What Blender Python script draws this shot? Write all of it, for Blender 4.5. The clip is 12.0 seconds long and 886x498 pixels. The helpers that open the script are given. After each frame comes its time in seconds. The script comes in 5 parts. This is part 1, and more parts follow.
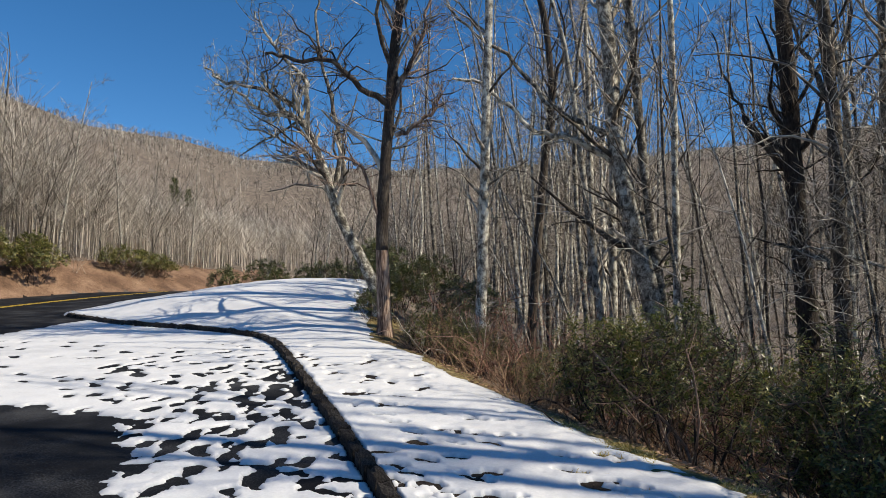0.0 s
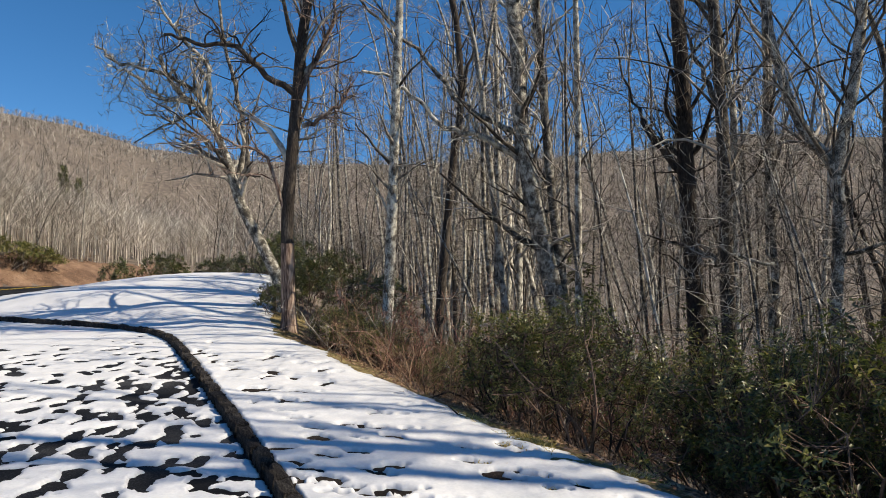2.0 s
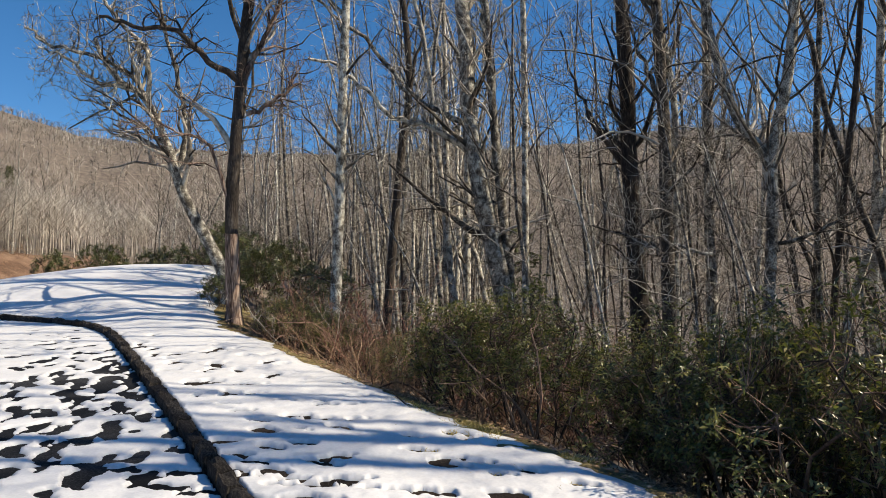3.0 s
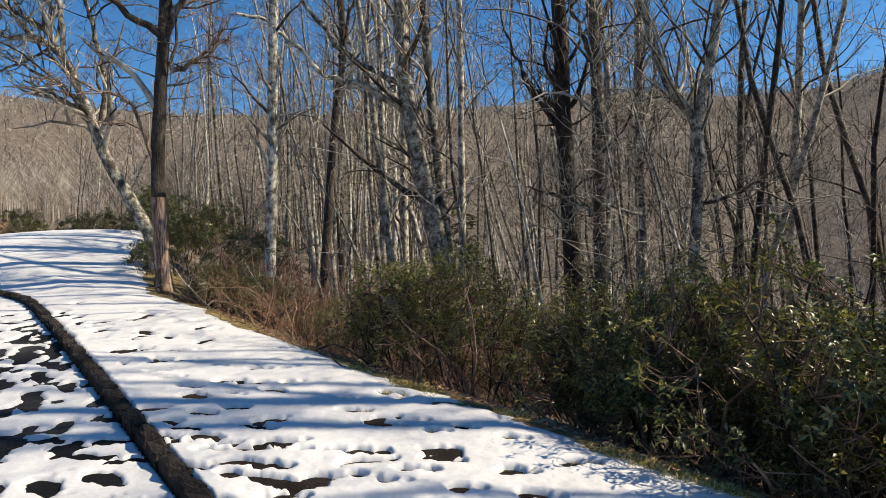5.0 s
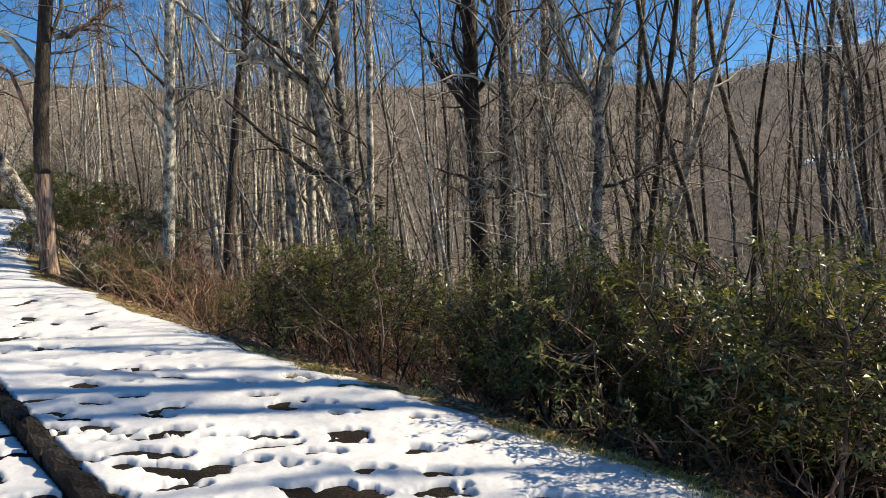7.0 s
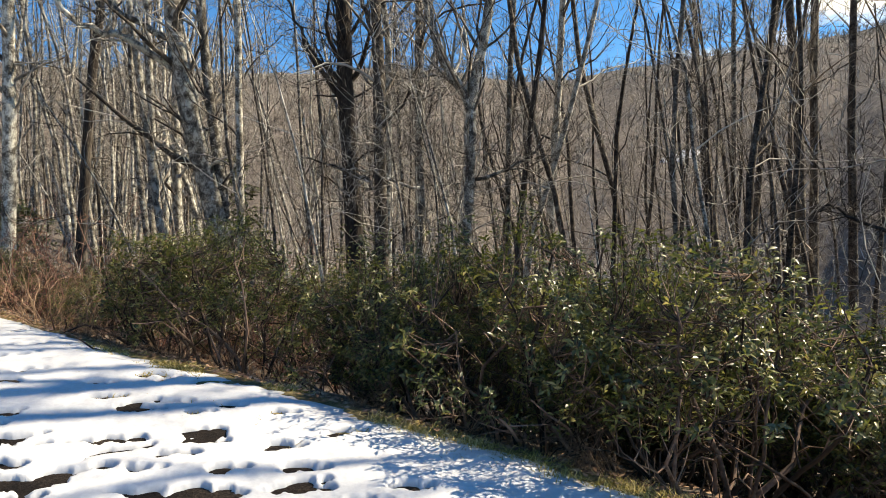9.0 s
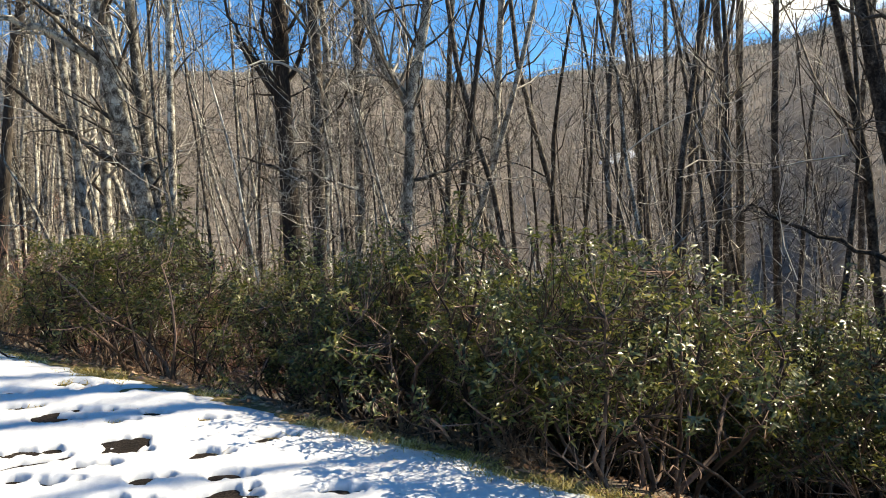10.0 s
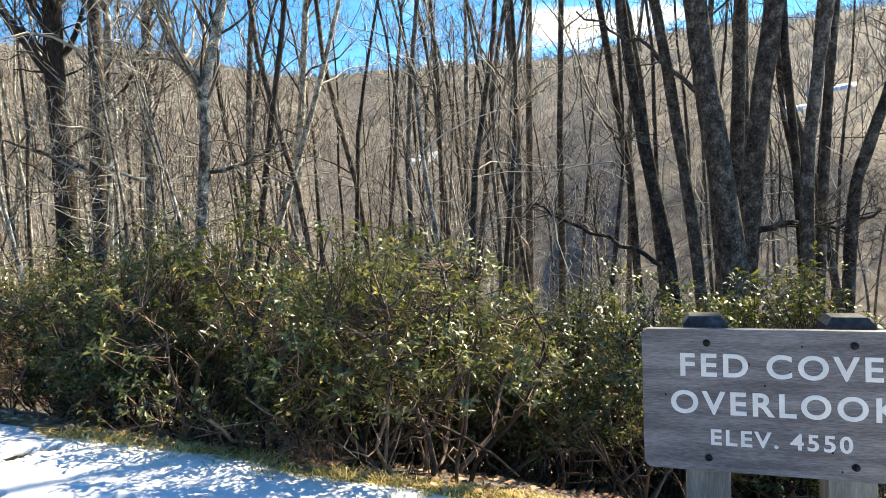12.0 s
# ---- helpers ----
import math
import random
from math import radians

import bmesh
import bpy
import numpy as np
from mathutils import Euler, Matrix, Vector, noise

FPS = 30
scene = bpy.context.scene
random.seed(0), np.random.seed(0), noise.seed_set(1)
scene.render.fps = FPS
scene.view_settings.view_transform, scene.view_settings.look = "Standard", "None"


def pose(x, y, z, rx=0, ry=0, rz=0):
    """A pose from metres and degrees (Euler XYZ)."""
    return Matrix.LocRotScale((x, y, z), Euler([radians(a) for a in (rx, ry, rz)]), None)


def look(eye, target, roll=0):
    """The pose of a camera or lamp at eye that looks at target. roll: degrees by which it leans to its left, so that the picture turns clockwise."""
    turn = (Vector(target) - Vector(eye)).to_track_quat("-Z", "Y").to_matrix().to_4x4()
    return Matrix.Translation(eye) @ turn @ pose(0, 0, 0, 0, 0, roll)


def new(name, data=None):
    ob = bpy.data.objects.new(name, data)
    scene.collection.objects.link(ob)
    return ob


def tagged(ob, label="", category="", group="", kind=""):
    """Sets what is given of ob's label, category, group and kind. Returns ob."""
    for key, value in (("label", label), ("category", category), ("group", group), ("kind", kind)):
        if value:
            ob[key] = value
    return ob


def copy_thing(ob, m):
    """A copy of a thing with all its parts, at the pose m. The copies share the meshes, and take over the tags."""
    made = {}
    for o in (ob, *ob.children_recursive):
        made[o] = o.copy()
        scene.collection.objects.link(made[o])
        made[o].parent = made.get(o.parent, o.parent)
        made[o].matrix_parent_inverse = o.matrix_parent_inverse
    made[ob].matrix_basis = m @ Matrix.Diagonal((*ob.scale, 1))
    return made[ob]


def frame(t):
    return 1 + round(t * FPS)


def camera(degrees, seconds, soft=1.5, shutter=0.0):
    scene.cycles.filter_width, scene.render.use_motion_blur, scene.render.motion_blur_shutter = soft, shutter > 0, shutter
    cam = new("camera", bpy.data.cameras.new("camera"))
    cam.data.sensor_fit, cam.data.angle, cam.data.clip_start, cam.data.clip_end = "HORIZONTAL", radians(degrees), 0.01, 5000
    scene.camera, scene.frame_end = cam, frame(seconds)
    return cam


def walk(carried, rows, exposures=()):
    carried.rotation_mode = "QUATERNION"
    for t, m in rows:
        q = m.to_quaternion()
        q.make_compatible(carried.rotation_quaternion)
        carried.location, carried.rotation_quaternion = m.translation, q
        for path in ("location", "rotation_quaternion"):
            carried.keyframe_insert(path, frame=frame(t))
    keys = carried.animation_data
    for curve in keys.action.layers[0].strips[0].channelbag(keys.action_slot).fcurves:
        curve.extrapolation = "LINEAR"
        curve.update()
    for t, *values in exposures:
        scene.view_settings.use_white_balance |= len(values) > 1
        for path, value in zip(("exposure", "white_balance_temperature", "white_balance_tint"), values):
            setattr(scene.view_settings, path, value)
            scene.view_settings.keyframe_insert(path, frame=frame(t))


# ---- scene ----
cam = camera(66.99, 12.0, soft=0.25)
# seconds, eye, target, roll
ROWS = [
    (0, (0.08, -0.611, 1.476), (-0.23, 9.32, 2.58), -0.71),
    (0.5, (0.09, -0.582, 1.46), (0.1, 9.35, 2.59), -0.62),
    (1, (0.101, -0.581, 1.454), (0.39, 9.35, 2.58), -0.7),
    (1.5, (0.108, -0.573, 1.451), (0.78, 9.34, 2.55), -0.55),
    (2, (0.116, -0.548, 1.44), (1.15, 9.34, 2.48), -0.86),
    (2.5, (0.114, -0.544, 1.431), (1.52, 9.31, 2.4), -1.06),
    (3, (0.135, -0.544, 1.428), (1.92, 9.26, 2.32), -1.37),
    (5, (0.18, -0.531, 1.409), (2.84, 9.1, 1.72), -2.28),
    (5.5, (0.182, -0.538, 1.414), (3.07, 9.03, 1.62), -2.35),
    (6, (0.185, -0.533, 1.41), (3.42, 8.93, 1.53), -2.37),
    (6.5, (0.194, -0.529, 1.408), (3.8, 8.8, 1.45), -2.39),
    (8.5, (0.258, -0.545, 1.407), (5.24, 8.12, 1.24), -2.3),
    (9, (0.291, -0.564, 1.406), (5.78, 7.79, 1.18), -2.22),
    (9.5, (0.326, -0.575, 1.402), (6.17, 7.54, 1.14), -1.8),
    (10, (0.359, -0.589, 1.397), (6.53, 7.28, 1.15), -2.51),
    (10.5, (0.381, -0.615, 1.396), (7.02, 6.86, 1.18), -2.53),
    (11, (0.413, -0.632, 1.379), (7.55, 6.36, 1.15), -2.15),
    (11.5, (0.433, -0.662, 1.372), (8.02, 5.84, 1.06), -1.93),
    (12, (0.443, -0.703, 1.372), (8.54, 5.16, 0.97), -2.09),
]
walk(cam, [(t, look(eye, target, roll)) for t, eye, target, roll in ROWS],
     [(0.0, 0.25, 7400, 9), (3.0, 0.38, 7800, 10), (5.0, 0.42, 8000, 9), (8.5, 0.76, 8200, 8), (10.0, 1.05, 8200, 6), (11.0, 1.3, 8100, 4), (12.0, 1.6, 8100, 3)])

# ---- world, sun, exposure ----
SUN_ELEV, SUN_AZ = 42.5, 110.0          # degrees; azimuth clockwise from +y
world = bpy.data.worlds.new("world")
scene.world = world
world.use_nodes = True


def build_sky():
    nt = world.node_tree
    nt.nodes.clear()
    out = nt.nodes.new("ShaderNodeOutputWorld")
    bg = nt.nodes.new("ShaderNodeBackground")
    sky = nt.nodes.new("ShaderNodeTexSky")
    sky.sky_type, sky.sun_disc = 'NISHITA', False
    sky.sun_elevation, sky.sun_rotation = radians(SUN_ELEV), radians(SUN_AZ)
    sky.altitude, sky.air_density, sky.dust_density, sky.ozone_density = 1800, 0.9, 0.0, 3.5
    bg.inputs["Strength"].default_value = 0.125
    # fair-weather cumulus low over the far ridge
    geo = nt.nodes.new("ShaderNodeTexCoord")
    mp = nt.nodes.new("ShaderNodeMapping")
    mp.inputs["Scale"].default_value = (3.2, 3.2, 9.0)
    mp.inputs["Location"].default_value = (0.35, 0.1, 0.4)
    nz = nt.nodes.new("ShaderNodeTexNoise")
    nz.inputs["Scale"].default_value, nz.inputs["Detail"].default_value = 1.6, 7.0
    ramp = nt.nodes.new("ShaderNodeMapRange")
    ramp.inputs["From Min"].default_value, ramp.inputs["From Max"].default_value = 0.53, 0.62
    sep = nt.nodes.new("ShaderNodeSeparateXYZ")
    low = nt.nodes.new("ShaderNodeMapRange")
    low.inputs["From Min"].default_value, low.inputs["From Max"].default_value = 0.34, 0.26
    east = nt.nodes.new("ShaderNodeMapRange")
    east.inputs["From Min"].default_value, east.inputs["From Max"].default_value = 0.66, 0.86
    m1 = nt.nodes.new("ShaderNodeMath")
    m1.operation = 'MULTIPLY'
    m2 = nt.nodes.new("ShaderNodeMath")
    m2.operation = 'MULTIPLY'
    mix = nt.nodes.new("ShaderNodeMix")
    mix.data_type = 'RGBA'
    mix.inputs[7].default_value = (7.0, 7.3, 7.7, 1)
    L = nt.links.new
    L(geo.outputs["Generated"], mp.inputs["Vector"])
    L(mp.outputs[0], nz.inputs["Vector"])
    L(nz.outputs[0], ramp.inputs["Value"])
    L(geo.outputs["Generated"], sep.inputs[0])
    L(sep.outputs["Z"], low.inputs["Value"])
    L(sep.outputs["X"], east.inputs["Value"])
    L(ramp.outputs[0], m1.inputs[0])
    L(low.outputs[0], m1.inputs[1])
    L(m1.outputs[0], m2.inputs[0])
    L(east.outputs[0], m2.inputs[1])
    L(m2.outputs[0], mix.inputs[0])
    hs = nt.nodes.new("ShaderNodeHueSaturation")
    hs.inputs["Hue"].default_value = 0.501
    hs.inputs["Saturation"].default_value = 1.28
    hs.inputs["Value"].default_value = 1.1
    L(sky.outputs[0], hs.inputs["Color"])
    L(hs.outputs[0], mix.inputs[6])
    L(mix.outputs[2], bg.inputs["Color"])
    L(bg.outputs[0], out.inputs[0])


build_sky()
sun_data = bpy.data.lights.new("sun", 'SUN')
sun_data.energy, sun_data.angle, sun_data.color = 5.0, radians(0.53), (1.0, 0.94, 0.84)
sun = new("sun", sun_data)
sun_dir = Vector((math.sin(radians(SUN_AZ)) * math.cos(radians(SUN_ELEV)),
                  math.cos(radians(SUN_AZ)) * math.cos(radians(SUN_ELEV)), math.sin(radians(SUN_ELEV))))
sun.matrix_world = look(sun_dir * 80, (0, 0, 0))


# ---- materials ----
def material(name, colours, scale=6.0, rough=0.8, bump=0.3, detail=6.0, fine=60.0, spec=0.3, stretch=(1, 1, 1),
             vary=0.0, island=False, metal=0.0, normal_scale=0.02, split=(0.35, 0.65), clearcoat=0.0, translucent=0.0):
    """Base colour ramp over two scales of noise, with fine relief; vary shifts the value from piece to piece."""
    m = bpy.data.materials.new(name)
    m.use_nodes = True
    nt = m.node_tree
    L = nt.links.new
    bsdf = nt.nodes["Principled BSDF"]
    bsdf.inputs["Roughness"].default_value = rough
    bsdf.inputs["Specular IOR Level"].default_value = spec
    bsdf.inputs["Metallic"].default_value = metal
    tc = nt.nodes.new("ShaderNodeTexCoord")
    mp = nt.nodes.new("ShaderNodeMapping")
    mp.inputs["Scale"].default_value = stretch
    L(tc.outputs["Object"], mp.inputs["Vector"])
    n1 = nt.nodes.new("ShaderNodeTexNoise")
    n1.inputs["Scale"].default_value, n1.inputs["Detail"].default_value = scale, detail
    n2 = nt.nodes.new("ShaderNodeTexNoise")
    n2.inputs["Scale"].default_value, n2.inputs["Detail"].default_value = fine, 4.0
    L(mp.outputs[0], n1.inputs["Vector"])
    L(mp.outputs[0], n2.inputs["Vector"])
    mixn = nt.nodes.new("ShaderNodeMath")
    mixn.operation = 'MULTIPLY_ADD'
    mixn.inputs[1].default_value = 0.45
    L(n2.outputs[0], mixn.inputs[0])
    half = nt.nodes.new("ShaderNodeMath")
    half.operation = 'MULTIPLY'
    half.inputs[1].default_value = 0.55
    L(n1.outputs[0], half.inputs[0])
    L(half.outputs[0], mixn.inputs[2])
    value = mixn.outputs[0]
    if vary:
        rnd = nt.nodes.new("ShaderNodeNewGeometry" if island else "ShaderNodeObjectInfo")
        add = nt.nodes.new("ShaderNodeMath")
        add.operation = 'MULTIPLY_ADD'
        add.inputs[1].default_value = vary
        L(rnd.outputs["Random Per Island" if island else "Random"], add.inputs[0])
        off = nt.nodes.new("ShaderNodeMath")
        off.operation = 'SUBTRACT'
        off.inputs[1].default_value = vary / 2
        L(value, off.inputs[0])
        L(off.outputs[0], add.inputs[2])
        value = add.outputs[0]
    ramp = nt.nodes.new("ShaderNodeValToRGB")
    cr = ramp.color_ramp
    while len(cr.elements) < len(colours):
        cr.elements.new(0.5)
    for i, c in enumerate(colours):
        cr.elements[i].position = split[0] + (split[1] - split[0]) * i / max(1, len(colours) - 1)
        cr.elements[i].color = (*c, 1)
    L(value, ramp.inputs[0])
    L(ramp.outputs[0], bsdf.inputs["Base Color"])
    if bump:
        b = nt.nodes.new("ShaderNodeBump")
        b.inputs["Strength"].default_value, b.inputs["Distance"].default_value = bump, normal_scale
        L(mixn.outputs[0], b.inputs["Height"])
        L(b.outputs[0], bsdf.inputs["Normal"])
    if clearcoat:
        bsdf.inputs["Coat Weight"].default_value, bsdf.inputs["Coat Roughness"].default_value = clearcoat, 0.25
    if translucent:
        tr = nt.nodes.new("ShaderNodeBsdfTranslucent")
        L(ramp.outputs[0], tr.inputs["Color"])
        ms = nt.nodes.new("ShaderNodeMixShader")
        ms.inputs[0].default_value = translucent
        outn = nt.nodes["Material Output"]
        L(bsdf.outputs[0], ms.inputs[1])
        L(tr.outputs[0], ms.inputs[2])
        L(ms.outputs[0], outn.inputs[0])
    return m


def snow_material():
    m = material("snow", [(0.56, 0.575, 0.60), (0.70, 0.71, 0.725)], scale=1.5, rough=0.55, bump=0.35, fine=40, spec=0.25, normal_scale=0.012)
    nt = m.node_tree
    bsdf = nt.nodes["Principled BSDF"]
    old = bsdf.inputs["Base Color"].links[0].from_socket
    at = nt.nodes.new("ShaderNodeAttribute")
    at.attribute_name = "slush"
    mix = nt.nodes.new("ShaderNodeMix")
    mix.data_type = 'RGBA'
    mix.inputs[7].default_value = (0.40, 0.42, 0.45, 1)
    nt.links.new(at.outputs["Fac"], mix.inputs[0])
    nt.links.new(old, mix.inputs[6])
    nt.links.new(mix.outputs[2], bsdf.inputs["Base Color"])
    return m


M_SNOW = snow_material()
M_ASPHALT = material("asphalt", [(0.003, 0.0034, 0.0045), (0.009, 0.0098, 0.012), (0.05, 0.052, 0.056)], scale=1.2, fine=70, rough=0.85, spec=0.12, bump=0.5, normal_scale=0.01)
M_PAINT = material("road_paint", [(0.55, 0.36, 0.04), (0.75, 0.52, 0.07)], scale=8, fine=90, rough=0.6, bump=0.2)
M_SOIL = material("lawn_soil", [(0.006, 0.005, 0.0045), (0.016, 0.012, 0.010), (0.05, 0.038, 0.028)], scale=3, fine=70, rough=0.95, bump=0.8, normal_scale=0.03, spec=0.15)
M_LITTER = material("leaf_litter", [(0.055, 0.042, 0.034), (0.13, 0.105, 0.085), (0.24, 0.20, 0.165)], scale=0.9, fine=22, rough=0.95, bump=1.0, normal_scale=0.05)
M_BANK = material("leafy_bank", [(0.06, 0.034, 0.022), (0.165, 0.098, 0.062), (0.32, 0.21, 0.14)], scale=0.8, fine=16, rough=0.95, bump=1.0, normal_scale=0.06)
M_STONE = material("kerb_stone", [(0.006, 0.005, 0.005), (0.022, 0.018, 0.016), (0.085, 0.075, 0.065)], scale=9, fine=70, rough=0.9, bump=1.0, normal_scale=0.03, vary=0.12)
M_BARK = material("grey_bark", [(0.045, 0.038, 0.032), (0.165, 0.145, 0.12), (0.50, 0.48, 0.42)], scale=9, fine=55, split=(0.42, 0.60), rough=0.9, bump=1.0, stretch=(1, 1, 0.85), normal_scale=0.03, vary=0.1)
M_BARK_PALE = material("pale_bark", [(0.055, 0.048, 0.04), (0.25, 0.23, 0.195), (0.66, 0.64, 0.56)], scale=9, fine=55, split=(0.42, 0.59), rough=0.9, bump=1.0, stretch=(1, 1, 0.85), normal_scale=0.02, vary=0.1)
M_BARK_BROWN = material("brown_bark", [(0.024, 0.019, 0.015), (0.105, 0.087, 0.07), (0.32, 0.29, 0.24)], scale=9, fine=38, split=(0.40, 0.68), rough=0.95, bump=1.0, stretch=(1, 1, 0.85), normal_scale=0.03, vary=0.1)
M_BARK_DARK = material("dark_bark", [(0.022, 0.017, 0.014), (0.06, 0.048, 0.04), (0.14, 0.12, 0.10)], scale=7, fine=40, rough=0.95, bump=1.0, stretch=(1, 1, 0.3), normal_scale=0.04, vary=0.08)
M_DEADWOOD = material("weathered_heartwood", [(0.05, 0.03, 0.023), (0.18, 0.118, 0.09), (0.40, 0.30, 0.24)], scale=5, fine=40, split=(0.40, 0.60), rough=0.85, bump=0.8, stretch=(1, 1, 0.12), normal_scale=0.02)
M_TWIG = material("twigs", [(0.05, 0.041, 0.033), (0.22, 0.19, 0.155), (0.56, 0.515, 0.44)], scale=2.0, fine=14, rough=0.9, bump=0.0, vary=0.4, island=True)
M_TWIG_FAR = material("far_twigs", [(0.09, 0.076, 0.064), (0.28, 0.242, 0.20), (0.58, 0.525, 0.455)], scale=0.05, fine=0.4, rough=0.95, bump=0.0, vary=0.45, island=True)
M_TWIG_RED = material("reddish_twigs", [(0.13, 0.06, 0.045), (0.29, 0.145, 0.105), (0.44, 0.28, 0.21)], scale=2.0, fine=14, rough=0.9, bump=0.0, vary=0.3, island=True)
M_STALK = material("dry_stalks", [(0.10, 0.06, 0.04), (0.25, 0.155, 0.095), (0.44, 0.31, 0.20)], scale=2.0, fine=14, rough=0.9, bump=0.0, vary=0.25, island=True)
M_LEAF = material("laurel_leaves", [(0.042, 0.056, 0.011), (0.122, 0.145, 0.028), (0.215, 0.22, 0.05), (0.46, 0.38, 0.14)], scale=1.0, fine=18, rough=0.42, bump=0.0, spec=0.9, vary=0.5, island=True, split=(0.3, 0.80), translucent=0.42, clearcoat=0.4)
M_LEAF_SUN = material("sunlit_laurel_leaves", [(0.045, 0.06, 0.011), (0.12, 0.135, 0.025), (0.22, 0.215, 0.045), (0.45, 0.38, 0.13)], scale=1.0, fine=18, rough=0.42, bump=0.0, spec=0.9, vary=0.5, island=True, split=(0.3, 0.80), translucent=0.45, clearcoat=0.4)
M_THATCH = material("flattened_dry_grass", [(0.06, 0.045, 0.022), (0.17, 0.13, 0.055), (0.34, 0.27, 0.12)], scale=5, fine=45, rough=0.95, bump=1.0, normal_scale=0.03)
M_DRYLEAF = material("dry_leaves", [(0.10, 0.055, 0.035), (0.26, 0.15, 0.095), (0.44, 0.29, 0.19)], scale=3, fine=20, rough=0.85, bump=0.0, vary=0.4, island=True)
M_STEM = material("shrub_stems", [(0.035, 0.024, 0.018), (0.11, 0.073, 0.055), (0.28, 0.19, 0.145)], scale=4, fine=30, rough=0.9, bump=0.0, vary=0.35, island=True)
M_LEAF_DARK = material("rhododendron_leaves", [(0.034, 0.048, 0.011), (0.095, 0.112, 0.026), (0.19, 0.19, 0.05)], scale=1.0, fine=18, rough=0.40, bump=0.0, spec=0.9, vary=0.42, island=True, split=(0.3, 0.75), translucent=0.28, clearcoat=0.4)
M_NEEDLE = material("conifer_needles", [(0.045, 0.06, 0.022), (0.11, 0.13, 0.045), (0.20, 0.21, 0.08)], scale=1.0, fine=9, rough=0.7, bump=0.0, vary=0.3, island=True)
M_GRASS = material("dry_grass", [(0.22, 0.17, 0.045), (0.48, 0.37, 0.10), (0.72, 0.55, 0.26)], scale=2.5, fine=20, rough=0.9, bump=0.0, vary=0.4, island=True)
M_SIGN = material("grey_stained_board", [(0.11, 0.106, 0.112), (0.18, 0.172, 0.18), (0.27, 0.26, 0.265)], split=(0.40, 0.62), scale=2.2, fine=30, rough=0.6, bump=0.25, stretch=(1.0, 8, 8), normal_scale=0.004)
M_LETTER = material("white_sign_paint", [(0.68, 0.68, 0.67), (0.82, 0.82, 0.81)], scale=9, fine=60, rough=0.6, bump=0.15, normal_scale=0.003)
M_POST = material("weathered_post", [(0.13, 0.14, 0.135), (0.22, 0.23, 0.22), (0.32, 0.33, 0.31)], scale=3, fine=26, rough=0.8, bump=0.4, stretch=(6, 6, 0.7), normal_scale=0.006)
M_CAP = material("dark_post_top", [(0.022, 0.022, 0.025), (0.06, 0.058, 0.058), (0.12, 0.115, 0.11)], scale=6, fine=40, rough=0.85, bump=0.5, normal_scale=0.006)
M_BOLT = material("black_iron", [(0.008, 0.008, 0.009), (0.03, 0.028, 0.027)], scale=20, fine=90, rough=0.45, bump=0.2, metal=0.6)

# ---- ground ----
SLOPE = 6.0                                  # the whole site climbs ahead, along y, by this many degrees
TILT = Matrix.Rotation(radians(SLOPE), 4, 'X')
TILT3 = np.array(TILT.to_3x3())


def to_world(p):
    return np.asarray(p, float) @ TILT3.T


KERB_V = [-30.0, -6.0, 0.0, 2.96, 3.91, 5.5, 7.03, 8.64, 10.72, 11.9, 12.75, 13.92, 14.66, 15.81, 18.4]
KERB_U = [9.0, 3.0, 0.98, -0.08, -0.44, -1.02, -1.6, -2.2, -3.0, -3.52, -4.05, -5.35, -6.67, -8.59, -11.4]
EDGE_V = [-30.0, -6.0, 0.0, 1.5, 2.15, 3.0, 4.1, 4.7, 6.1, 7.7, 9.9, 11.65, 14.4, 17.0, 22.0, 40.0]
EDGE_U = [14.0, 5.6, 3.25, 2.62, 2.35, 2.0, 1.57, 1.25, 0.62, -0.1, -0.85, -1.75, -2.2, -2.75, -3.4, -3.4]
SKY_AZ = [-180, -140, -90, -60, -38, -31, -23, -18, 4, 21, 31, 36, 44, 50, 56, 64, 70, 86, 110, 140, 180]
SKY_T = [.10, .22, .30, .27, .225, .187, .166, .146, .128, .140, .150, .148, .140, .154, .165, .184, .215, .235, .18, .12, .10]


def hash_noise(u, v, seed):
    """Smooth value noise on a lattice of 1 m."""
    iu, iv = np.floor(u), np.floor(v)
    fu, fv = u - iu, v - iv
    fu, fv = fu * fu * (3 - 2 * fu), fv * fv * (3 - 2 * fv)

    def h(a, b):
        x = np.sin(a * 127.1 + b * 311.7 + seed * 74.7) * 43758.5453
        return x - np.floor(x)
    return ((h(iu, iv) * (1 - fu) + h(iu + 1, iv) * fu) * (1 - fv) + (h(iu, iv + 1) * (1 - fu) + h(iu + 1, iv + 1) * fu) * fv) * 2 - 1


def fractal(u, v, seed, octaves=4):
    total, amp = 0, 0.5
    for k in range(octaves):
        total = total + amp * hash_noise(u * 2 ** k + 3.1 * k, v * 2 ** k - 1.7 * k, seed + k)
        amp *= 0.5
    return total


def smax(a, b, k):
    h = np.clip(0.5 + 0.5 * (a - b) / k, 0, 1)
    return b + (a - b) * h + k * h * (1 - h)


def road_centre(v):
    return -15.4 + np.minimum(0.02 * np.maximum(v - 22, 0) ** 2, 2.2 + 0.12 * np.maximum(v - 22, 0))


def kerb_u(v):
    return np.interp(v, KERB_V, KERB_U)


def past_edge(u, v):
    """Metres beyond the brow of the bank, towards the valley."""
    return (u - np.interp(v, EDGE_V, EDGE_U)) * 0.91


